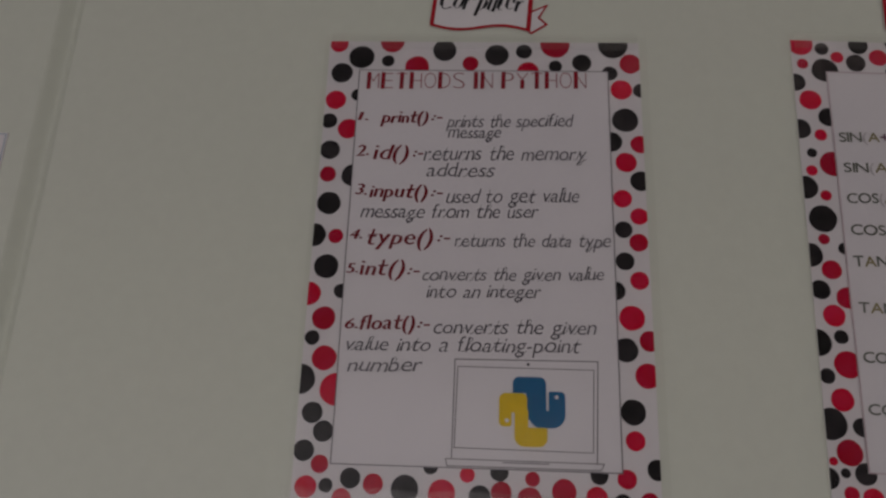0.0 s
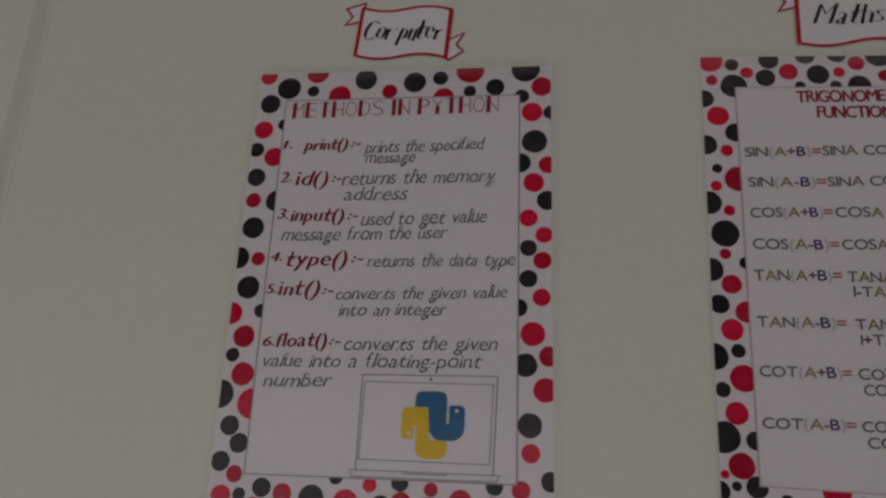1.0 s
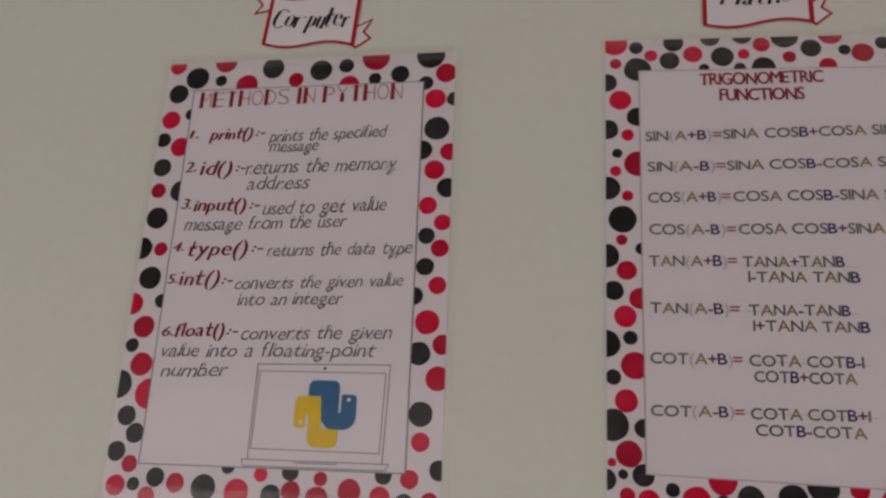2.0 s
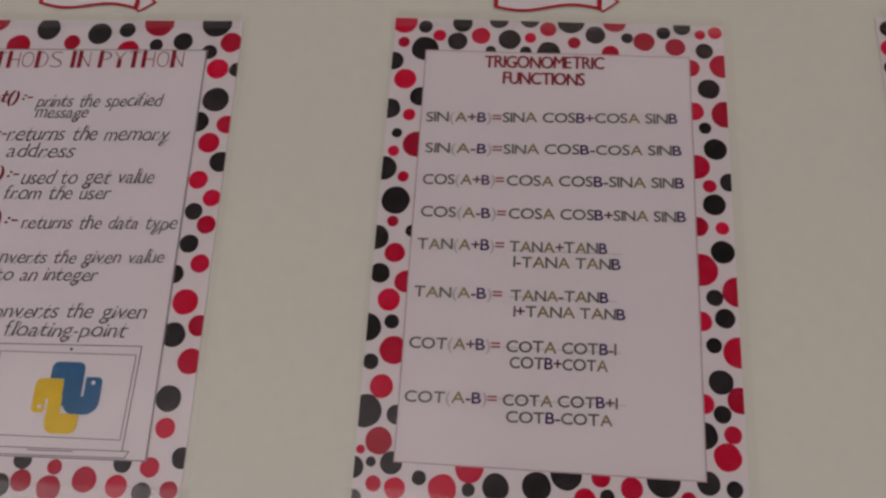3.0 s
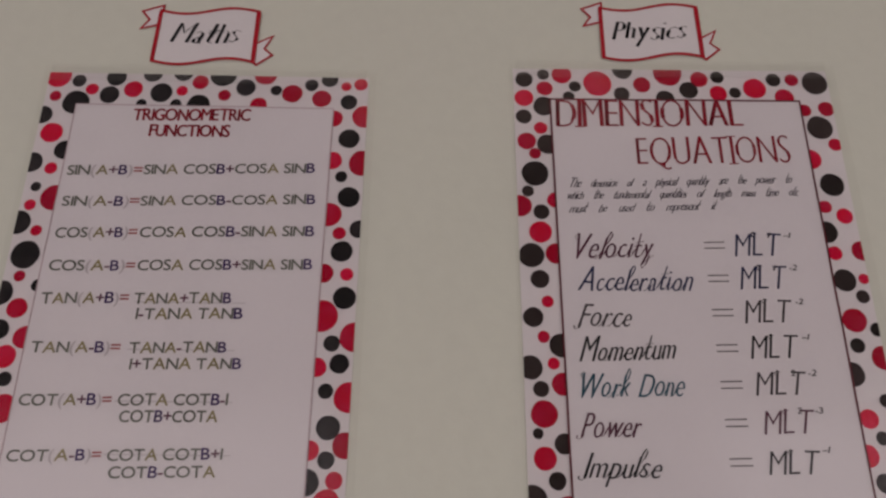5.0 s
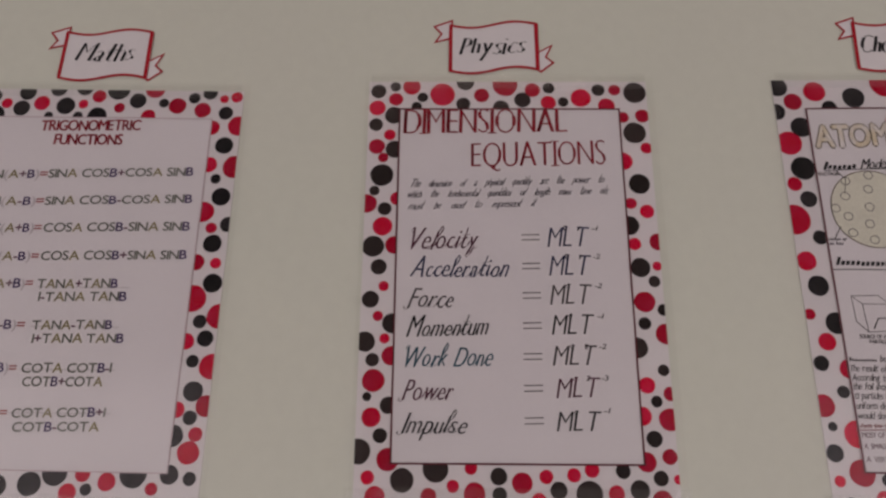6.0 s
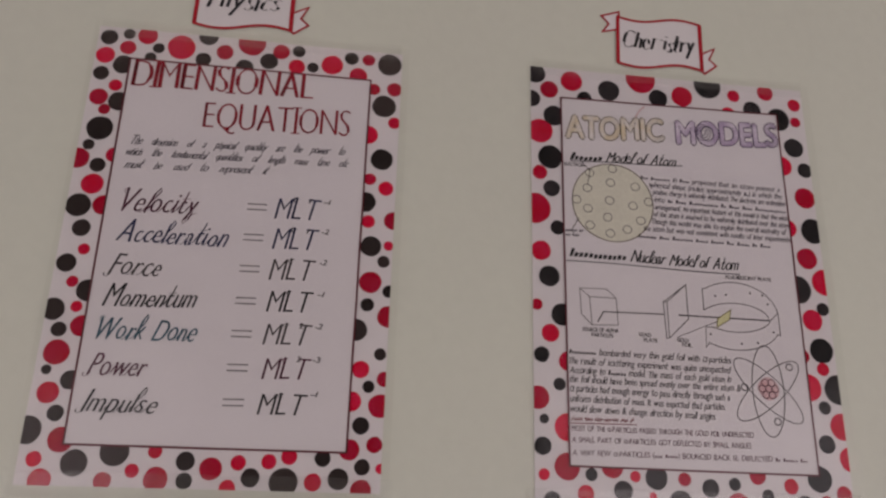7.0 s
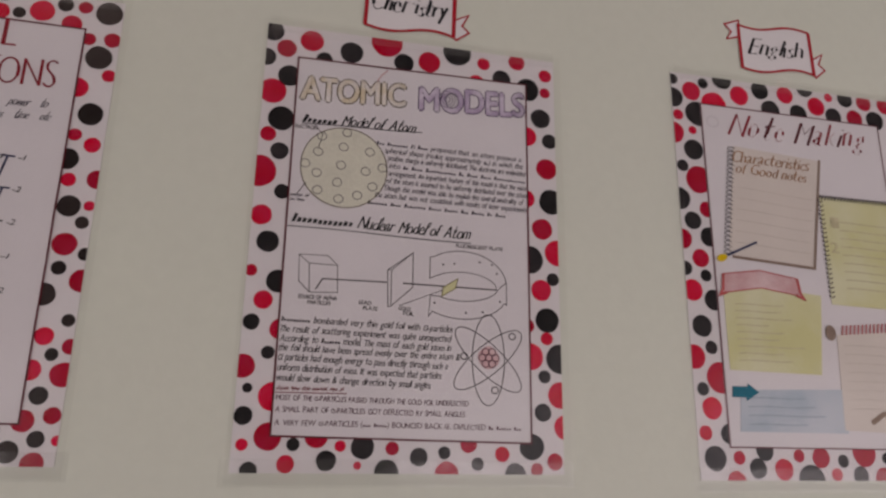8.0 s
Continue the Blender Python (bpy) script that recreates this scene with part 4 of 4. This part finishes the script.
dots(border, limits, [  # left
    (-39, 462, 12.1, 'k'), (-9, 439, 14.3, 'k'), (-28, 416, 16.8, 'r'), (-15, 380, 16, 'k'), (-29, 358, 9.6, 'r'), (-14, 337, 11, 'k'), (-36, 309, 20.2, 'r'), (-7, 285, 9.4, 'k'),
    (-29, 254, 12.5, 'r'), (-19, 222, 13.1, 'k'), (-35, 186, 7, 'r'), (-4, 175, 13.6, 'k'), (-19, 152, 10.8, 'r'), (-30, 126, 9.4, 'k'), (2, 119, 11.4, 'r'), (-9, 92, 7.5, 'k'),
    (-35, 76, 13.5, 'r'), (-28, 52, 5.5, 'k'), (0, 43, 16, 'r'), (-30, 22, 10.2, 'k'),
])
dots(border, limits, [  # bottom
    (-29, -9, 6.5, 'r'), (-20, -36, 9.4, 'k'), (-2, 0, 15.1, 'r'), (19, -29, 9.7, 'r'), (26, -8, 7.3, 'k'), (51, 1, 13, 'r'), (63, -25, 11.1, 'k'), (78, -9, 6.3, 'r'),
    (98, -30, 4.4, 'r'), (103, -10, 13.3, 'k'), (131, -37, 14, 'k'), (137, -11, 7.7, 'r'), (168, -20, 10.4, 'k'), (198, -15, 7.3, 'k'), (201, -39, 14.4, 'r'), (227, -5, 10.1, 'r'),
    (238, -27, 7.4, 'k'), (268, -16, 8.9, 'r'), (284, -39, 13, 'k'), (305, -7, 15.3, 'k'), (311, -33, 7.6, 'r'), (334, -24, 9.8, 'r'),
])
dots(border, limits, [  # right
    (235, 463, 11.2, 'r'), (307, 462, 16.5, 'k'), (332, 460, 7.5, 'r'), (325, 421, 13.9, 'k'), (305, 393, 13.7, 'r'), (337, 389, 10.6, 'k'), (332, 349, 14.4, 'r'), (302, 305, 12.5, 'r'),
    (338, 303, 17.4, 'k'), (324, 265, 14, 'r'), (344, 234, 17, 'r'), (306, 223, 18.2, 'k'), (337, 199, 8.4, 'k'), (321, 184, 13.6, 'r'), (328, 146, 15.6, 'k'), (302, 138, 8.8, 'r'),
    (327, 123, 8.1, 'r'), (305, 100, 16.7, 'r'), (344, 98, 18.4, 'k'), (323, 76, 8, 'k'), (343, 54, 16, 'r'), (320, 33, 10.7, 'k'), (349, 16, 15, 'r'),
])
bubble(sheet, 'ATOMIC', 5.3, 407.5, 135, 6.4, 33.3, gold_fill, gold_line)
bubble(sheet, 'MODELS', 156.8, 412, 145, 7.6, 34.6, violet_fill, violet_line)
SCRIPT = dict(slant=0.42, thin=-0.018, nib=0.35, broad=0.5, cone=30, join=0.8, curls=True, gap=0.1, small=0.95)
hand(sheet, '####### Model of Atom', 10, 377.2, 144.7, 2.6, 15.5, brush, **SCRIPT)
hand(sheet, '############ Nuclear Model of Atom', 6, 247.5, 222, -5.2, 16.5, brush, **SCRIPT)
b = bmesh.new()
for r in (4.0, 7.5, 11.0):
    stroke(b, round_outline(194.5, 432, r, r * 1.05, n=20, wobble=0.06), 0.9, INK - 0.0005, closed=True)
part("letter_rings", b, violet_line, sheet)
b = bmesh.new()
stroke(b, [(102, 446), (107, 455), (115, 463)], 1.8, INK - 0.0005)
part("pink_smear", b, pink_fill, sheet)
for text, x, z, dx, dz in (
        ("### ######## in #### proposed that an atom possess a", 104, 358, 192, -3.5),
        ("spherical shape (radius approximately ##) in which the", 115, 348, 183, -3.4),
        ("positive charge is uniformly distributed. The electrons are embedded", 119, 338, 183, -3.3),
        ("into ## #### ########### ## #### #### ############", 121, 328, 180, -3.2),
        ("arrangement. An important feature of this model is that the mass", 121, 318, 182, -3.1),
        ("of the atom is assumed to be uniformly distributed over the atom", 119, 308, 184, -3.0),
        ("Though this model was able to explain the overall neutrality of", 116, 298, 183, -2.9),
        ("the atom but was not consistent with results of later experiments", 105, 288, 198, -2.8),
        ("####### #### ######## ##### ##### ### ##### ## ####", 96, 278, 178, -2.7)):
    hand(sheet, text, x, z, dx, dz, 7.0, fine_pen, slant=0.2, thin=-0.02, nib=0.3, broad=0.15, gap=0.08, small=1.05, space=0.4)
for text, z, dx in (
        ("########## bombarded very thin gold foil with α-particles", 128, 203),
        ("The result of scattering experiment was quite unexpected", 116.3, 202),
        ("According to ####### model. The mass of each gold atom in", 105.3, 201),
        ("the foil should have been spread evenly over the entire atom &", 94.8, 212),
        ("α particles had enough energy to pass directly through such a", 83.8, 197),
        ("uniform distribution of mass. It was expected that particles", 72.3, 190),
        ("would slow down & change direction by small angles", 60.8, 177)):
    hand(sheet, text, 3, z, dx, -3.5, 8.0, pen, slant=0.2, thin=-0.02, nib=0.32, broad=0.15, gap=0.08, small=1.05, space=0.4)
for text, z, dx in (("MOST OF THE α-PARTICLES PASSED THROUGH THE GOLD FOIL UNDEFLECTED", 39.5, 222), ("A SMALL PART OF α-PARTICLES GOT DEFLECTED BY SMALL ANGLES", 27, 218),
                    ("A VERY FEW α-PARTICLES (### #####) BOUNCED BACK I.E. DEFLECTED ## ###### ###", 12.5, 287)):
    hand(sheet, text, 4, z, dx, -1.5, 6.0, wine, slant=0.05, thin=-0.02, nib=0.3, gap=0.09, space=0.4)
before = set(sheet.children)
# a ruled line under each heading
b = bmesh.new()
stroke(b, wavy((10.5, 371.9), (160, 377), 0.6), 1.1, INK)
stroke(b, wavy((2, 240), (225, 235.5), 0.8), 1.1, INK)
part("underlines", b, brush, sheet)

b = bmesh.new()
flat(b, round_outline(64.3, 319.5, 52.5, 52.0, n=48, wobble=0.02), INK)
ball = part("pudding_ball", b, pale_yellow, sheet, "pale yellow shaded circle")
b = bmesh.new()
stroke(b, round_outline(64.3, 319.5, 52.5, 52.0, n=48, wobble=0.02), 1.1, INK - 0.0003, closed=True)
part("outline", b, gold_line, ball)
for x, z in ((65.6, 365.4), (35.5, 357.4), (31.9, 336.7), (62.4, 346.1), (94.8, 342.8), (17.4, 320.3), (60.3, 321.9), (31.6, 309.3),
             (90.4, 316.8), (111.1, 323.4), (56.7, 299.3), (33.6, 287.6), (99.6, 297.6), (59.2, 278.4), (81.5, 284.9)):
    b = bmesh.new()
    stroke(b, round_outline(x, z, 5.6, 5.2, n=16, wobble=0.1), 0.9, INK - 0.0003, closed=True)
    part("electron", b, grey_rule, ball)
b = bmesh.new()
stroke(b, [(24, 374), (36, 360), (32, 341)], 0.9, INK - 0.0004)
stroke(b, [(10, 280), (20, 296)], 0.9, INK - 0.0004)
part("pointer_lines", b, pen, sheet)
word_bars(sheet, 2, 2, 24, 279, 273, 3.2, fine_pen, 6)
word_bars(sheet, 1, 3, 80, 52, 52, 5.0, dark_red, 13)
b = bmesh.new()
stroke(b, [(2, 47.5), (81, 48)], 0.9, INK)
part("underlines", b, dark_red, sheet)

# scattering experiment
b = bmesh.new()
stroke(b, [(18, 206.5), (51, 207), (63, 196), (64.3, 163.5), (32, 162), (19.4, 174.8)], 0.8, INK, closed=True)
stroke(b, [(18, 206.5), (30, 196.5), (63, 196)], 0.8, INK)
stroke(b, [(30, 196.5), (32, 162)], 0.8, INK)
part("source_box_drawing", b, pen, sheet)
b = bmesh.new()
stroke(b, [(39, 166), (46.4, 178.8), (121.6, 179.5)], 1.5, INK)
stroke(b, [(141, 179.5), (258, 178.4)], 1.6, INK)
part("beam_drawing", b, pen, sheet)
b = bmesh.new()
stroke(b, [(122.3, 194.8), (152.6, 218), (153, 175), (127.5, 151), (124, 150.5)], 0.9, INK, closed=True)
stroke(b, [(122.3, 194.8), (127, 195), (127.5, 151)], 0.9, INK)
stroke(b, [(127, 195), (152.6, 218)], 0.9, INK)
stroke(b, [(137, 152), (175, 168), (190, 174)], 0.7, INK)
part("slit_plate_drawing", b, pen, sheet)
b = bmesh.new()
stroke(b, [(173.7, 187.8), (173.7, 214.6)] + arc(214, 183, 56.5, 41.5, 130, -5, 20) + [(270.3, 160)] + arc(214, 173, 56.5, 33, -20, -130, 16) + [(173, 141.4), (174.7, 166.9)], 0.9, INK)
stroke(b, [(173.7, 187.8)] + arc(214, 178, 44, 20, 130, 5, 16), 0.9, INK)
stroke(b, [(174.7, 166.9)] + arc(214, 182, 46, 20, 230, 350, 16) + [(270.6, 189)], 0.9, INK)
for px, pz in ((190, 206), (204, 208), (236, 212), (252, 210), (258, 199), (180, 158), (219, 148), (240, 150), (262, 164)):
    flat(b, round_outline(px, pz, 1.3, n=8), INK)
part("detector_drawing", b, pen, sheet)
foil = [(188.5, 166.5), (205.5, 177), (208.5, 189.5), (190.5, 177.5)]
b = bmesh.new()
flat(b, foil, INK - 0.0003)
leaf = part("gold_foil_drawing", b, note_yellow, sheet)
b = bmesh.new()
stroke(b, foil, 1.0, INK - 0.0006, closed=True)
part("outline", b, olive, leaf)

for text, x, z, dx in (("ELECTRON", 3, 365.5, 26), ("SOURCE OF ALPHA", 20, 154.5, 44), ("PARTICLES", 31, 148.3, 26), ("LEAD", 90, 151.5, 14), ("PLATE", 95, 145, 17), ("GOLD", 137, 147, 14),
                       ("FOIL", 143, 141.5, 12), ("FLUORESCENT PLATE", 206, 229, 60)):
    hand(sheet, text, x, z, dx, -0.5, 4.6, pen, slant=0.05, nib=0.55, gap=0.1, name="caption")

# planetary atom
b = bmesh.new()
for turn in (90, 40, -42):
    stroke(b, round_outline(247, 93, 54 if turn == 90 else 53, 20 if turn == 90 else 17, n=48, turn=radians(turn)), 1.0, INK - 0.00005 * (turn // 40 + 2), closed=True)
atom = part("orbits_drawing", b, pen, sheet)
b = bmesh.new()
flat(b, round_outline(247.5, 95, 13.5, n=28, wobble=0.1), INK - 0.0003)
core = part("nucleus", b, pink_fill, atom)
b = bmesh.new()
for i in range(7):
    a = i * math.pi / 3
    px, pz = (247.5, 95) if i == 6 else (247.5 + 8 * math.cos(a), 95 + 8 * math.sin(a))
    stroke(b, round_outline(px, pz, 4.4, n=14), 1.0, INK - 0.0004 - 0.00004 * i, closed=True)
part("nucleon_rings", b, wine, core)
for px, pz in ((217, 96), (277, 122), (255, 57)):
    b = bmesh.new()
    stroke(b, round_outline(px, pz, 4.0, n=14), 1.2, INK - 0.0003, closed=True)
    part("orbit_electron", b, pen, atom)

stretched(sheet, before, 1.0150, 1.0109)

# english
thing, border, sheet, limits = poster(2.3396, 1.5315, 0.26, 304.9, 480.9, 44, 45, 42, 39.6, 'poster on note making with small coloured notes, dotted border', rule_ink, 1.8)
dots(border, limits, [  # top
    (-42, 486, 15.4, 'k'), (-41, 515, 8.3, 'k'), (-12, 499, 14.8, 'r'), (8, 514, 8.4, 'k'), (23, 481, 20.5, 'r'), (40, 525, 16.1, 'k'), (67, 502, 15.3, 'r'), (103, 515, 14.6, 'k'),
    (118, 485, 15.5, 'k'), (146, 513, 13.8, 'r'), (166, 485, 14.8, 'k'), (182, 530, 15.1, 'k'), (199, 501, 15, 'r'), (223, 519, 7.1, 'r'), (228, 488, 14.1, 'k'), (253, 520, 13.4, 'k'),
    (266, 489, 14.3, 'r'), (287, 518, 13.5, 'r'), (303, 490, 15.6, 'k'), (326, 518, 14.8, 'r'),
])
dots(border, limits, [  # left
    (-5, 464, 19.2, 'k'), (-36, 459, 8.1, 'r'), (-15, 437, 6.3, 'r'), (-45, 431, 16, 'r'), (-16, 407, 15.2, 'k'), (-35, 381, 8.8, 'k'), (-11, 362, 20.3, 'r'), (-44, 332, 16.4, 'k'),
    (-3, 319, 11.4, 'r'), (-26, 301, 12.9, 'k'), (-3, 279, 13.8, 'k'), (-44, 274, 14.4, 'r'), (-19, 248, 12.7, 'r'), (-43, 233, 10, 'k'), (-13, 224, 8.4, 'k'), (-35, 203, 14.9, 'r'),
    (-4, 191, 14.2, 'k'), (-25, 155, 14.7, 'k'), (-14, 127, 9, 'k'), (-40, 114, 16, 'r'), (-4, 88, 20.2, 'r'), (-31, 73, 8.7, 'k'), (-20, 49, 14.2, 'r'), (-32, 18, 9.3, 'r'),
    (2, 17, 12.6, 'k'),
])
dots(border, limits, [  # bottom
    (-21, -13, 15.5, 'k'), (7, -41, 13.2, 'r'), (13, -12, 8.6, 'r'), (39, -25, 12.6, 'k'), (51, -3, 12.8, 'k'), (77, -26, 13.6, 'r'), (101, -9, 8.2, 'r'), (117, -39, 19.5, 'k'),
    (134, -11, 13.2, 'r'), (156, -32, 8.3, 'r'), (168, -15, 8.4, 'k'), (193, -33, 11.8, 'k'), (202, -4, 17.9, 'r'), (230, -37, 14.5, 'r'), (237, -11, 7.8, 'k'),
])
hand(sheet, 'Note Making', 41.4, 433.4, 237.9, 4.4, 39, [title_red, rule_ink], slant=0.38, thin=-0.036, nib=0.15, broad=3.0, cone=19, gap=0.2, jig=1.6, inks=[i % 3 // 2 for i in range(11)])
hand(sheet, 'Characteristics', 43.9, 394.3, 127.4, -2.4, 17.8, orange_ink, slant=0.3, thin=-0.024, nib=0.35, broad=1.0, cone=30, gap=0.12, front=INK - 0.0012)
hand(sheet, 'of Good notes', 47.6, 377.4, 116.3, -3.9, 15.9, orange_ink, slant=0.3, thin=-0.024, nib=0.35, broad=1.0, cone=30, gap=0.12, front=INK - 0.0012)
write(sheet, '1', 195.8, 308.8, 13.3, -0.6, 15.7, note_ink, bold=0.2, front=INK - 0.0012)
write(sheet, '2', 190.2, 271.2, 13.2, -0.7, 15.3, note_ink, bold=0.2, front=INK - 0.0012)
before = set(sheet.children)
b = bmesh.new()
stroke(b, round_outline(17, 446, 9, 8, n=20, wobble=0.1), 0.9, INK, closed=True)
part("pencil_ring", b, pale, sheet)
# small notes drawn on the sheet
NOTE, NINK = INK - 0.0004, INK - 0.0009


def note(points, mat, name, label, lift=0.0):
    b = bmesh.new()
    slab(b, points, SHEET, NOTE - lift)
    return part(name, b, mat, sheet, label)


book = note([(24, 252), (154, 243), (183, 404), (46, 412)], note_cream, "spiral_note", "cream spiral notepad drawing with brown edges")
b = bmesh.new()
stroke(b, [(28, 249), (154, 241), (184, 405)], 4.0, NINK)
part("shaded_edge", b, note_brown, book)
b = bmesh.new()
for i in range(24):
    u = i / 23
    stroke(b, arc(42 - 20 * u, 407 - 152 * u, 5.5, 2.6, 20, 290, 8), 1.1, NINK)
part("spiral", b, pen, book)
for i in range(6):
    b = bmesh.new()
    stroke(b, wavy((46 - 2.7 * i, 350 - 16 * i), (165 - 3 * i, 342 - 16 * i), 0.5), 1.0, NINK)
    part("faint_line", b, faint_ink, book)
yellow = note([(10, 97), (145, 95), (159, 203), (10, 214)], note_yellow, "yellow_note", "yellow note with faint green writing")
banner = note([(4, 195), (14, 199), (66, 208), (119, 201), (131, 196), (126, 204), (123, 224), (66, 233), (11, 224), (9, 203)], pink_fill, "pink_banner", "pink ribbon drawing over the yellow note", 0.0006)
b = bmesh.new()
for side in ([(11, 224), (9, 203), (4, 195), (14, 199)], [(123, 224), (126, 204), (131, 196), (119, 201)]):
    stroke(b, side, 4.0, NINK - 0.0008)
stroke(b, [(11, 224), (66, 232), (123, 224)], 1.4, NINK - 0.0009)
stroke(b, [(14, 199), (66, 208), (119, 201)], 1.4, NINK - 0.0009)
part("ribbon_edge", b, red_fill, banner)
b = bmesh.new()
for i in range(9):
    z = 184 - 9.3 * i
    rng = random.Random(40 + i)
    stroke(b, wavy((24, z), (70 + 60 * rng.random(), z + 1), 0.6), 1.3, NINK)
part("faint_writing_bars", b, note_ink, yellow)
blue = note([(17, 20), (175, 20), (184, 77), (22, 72)], note_blue, "blue_note", "pale blue note with faint writing")
b = bmesh.new()
for i in range(4):
    stroke(b, wavy((30, 62 - 11 * i), (115 + 14 * (i % 3), 63 - 11 * i), 0.6), 1.6, NINK)
part("faint_writing_bars", b, blue_ink, blue)
b = bmesh.new()
slab(b, [(9.6, 62.6), (29, 62.5), (29.5, 58.5), (48, 69.5), (33, 80), (32.4, 76.5), (11, 76.3)], SHEET, INK - 0.0012)
part("arrow", b, teal_fill, sheet, "dark teal arrow")
pad = note([(175, 192), (292, 189), (292, 349), (177, 348)], note_yellow, "spiral_note", "yellow spiral notepad drawing")
b = bmesh.new()
for i in range(22):
    stroke(b, arc(178 + 5.3 * i, 347, 1.8, 3.8, 200, -60, 6), 1.5, NINK)
    stroke(b, arc(176.5, 342 - 6.6 * i, 3.8, 1.8, 110, 380, 6), 1.5, NINK)
part("spiral", b, pen, pad)
word_bars(sheet, 1, 190, 290, 331, 331, 12, olive, 31)
for i in range(9):
    b = bmesh.new()
    stroke(b, wavy((202, 312 - 12 * i), (286, 311 - 12 * i), 0.5), 1.5, NINK)
    part("faint_line", b, note_ink, pad)
cream = note([(170, 24), (292, 20), (292, 160), (176, 150)], note_cream, "cream_note", "cream note with red heading and faint lines", 0.0003)
for i in range(8):
    b = bmesh.new()
    stroke(b, wavy((184, 136 - 12 * i), (288, 136 - 12 * i), 0.5), 1.2, NINK)
    part("faint_line", b, faint_ink, cream)
b = bmesh.new()
for i in range(16):
    stroke(b, [(184 + 6.4 * i, 150 + 0.6 * i), (187 + 6.4 * i, 163 + 0.6 * i)], 2.2, NINK)
part("heading_bars", b, red_fill, cream)
b = bmesh.new()
flat(b, round_outline(166, 152, 8, 10.5, n=18), INK - 0.0013)
part("brown_spot", b, note_brown, sheet)
b = bmesh.new()
stroke(b, [(212, 34), (232, 46), (290, 48)], 7, NINK - 0.0003)
part("brown_brush_stroke", b, note_brown, cream)
b = bmesh.new()
stroke(b, [(20, 250), (67, 272)], 3.2, INK - 0.0014)
pencil = part("pencil_drawing", b, navy, sheet, "thin blue pencil drawing with yellow tip")
b = bmesh.new()
flat(b, round_outline(12, 246, 8, 5, n=16, turn=0.4), INK - 0.0014)
part("pencil_tip", b, logo_yellow, pencil)

stretched(sheet, before, 1.0329, 1.0170)


# ---- ribbons with the subjects' names ----
def ribbon(x, z, lean, text, width=120.0, height=72.0, size=24.0, inset=9.0):
    """A cut-out paper banner with folded tails. The origin is the lower left corner of its middle piece."""
    thing = tagged(new("paper_banner"), f"white paper banner with red outline reading {text}", "banner", "subject banners over the posters")
    thing.matrix_world = pose(x, 0, z, 0, -lean, 0)
    w, h = width, height
    body = wavy((0, 0), (w, 0), -4.5, 16) + wavy((w + 1, h), (2, h), 4.5, 16)
    tails = ([(3, h - 20), (-20, h - 26), (-11, h - 13), (-21, h - 1), (4, h + 8)], [(w, 0), (w + 4, -4), (w + 22, 10), (w + 12, 19), (w + 21, 37), (w + 1, 26)])
    for pts, y in ((body, -0.0016), (tails[0], -0.0010), (tails[1], -0.0010)):
        b = bmesh.new()
        slab(b, pts, 0.0003, y)
        piece = part("banner_middle" if pts is body else "banner_tail", b, paper, thing)
        b = bmesh.new()
        stroke(b, pts, 3.6 if pts is body else 2.6, y - 0.0004, closed=True)
        if pts is body:
            stroke(b, [(0, 0), (2, h)], 5.0, y - 0.0006)
            stroke(b, [(w, -2), (w + 1, h)], 5.5, y - 0.0006)
        part("outline", b, ribbon_red, piece)
        if pts is body:
            hand(piece, text, inset, h * 0.34, w - 2 * inset, 0, size, brush, slant=0.3, thin=-0.034, nib=0.25, broad=3.0, cone=24, gap=0.16, jig=1.6, front=-0.0022)


ribbon(0.1975, 2.0443, -2.73, "Computer", size=31)
ribbon(0.7499, 2.0481, -0.25, "Maths", size=29, inset=19)
ribbon(1.2906, 2.0581, 1.20, "Physics", size=29, inset=14)
ribbon(1.8488, 2.0621, -0.28, "Chemistry", size=28)
ribbon(2.4151, 2.0820, 2.26, "English", width=125.0, size=28, inset=14)

# ---- the sheet beyond the groove ----
thing = tagged(new("notice"), "white paper notice with a thin grey ruled edge", "notice")
thing.matrix_world = pose(-0.6110, 0, 1.45)
b = bmesh.new()
slab(b, [(0, 0), (297, 0), (299, 433), (0, 433)], 0.0005, CARD)
sheet = part("sheet", b, paper, thing)
b = bmesh.new()
stroke(b, [(3, 3), (295, 3), (297, 431), (3, 431)], 1.2, CARD - 0.0004, closed=True)
part("ruled_edge", b, blue_ink, sheet)
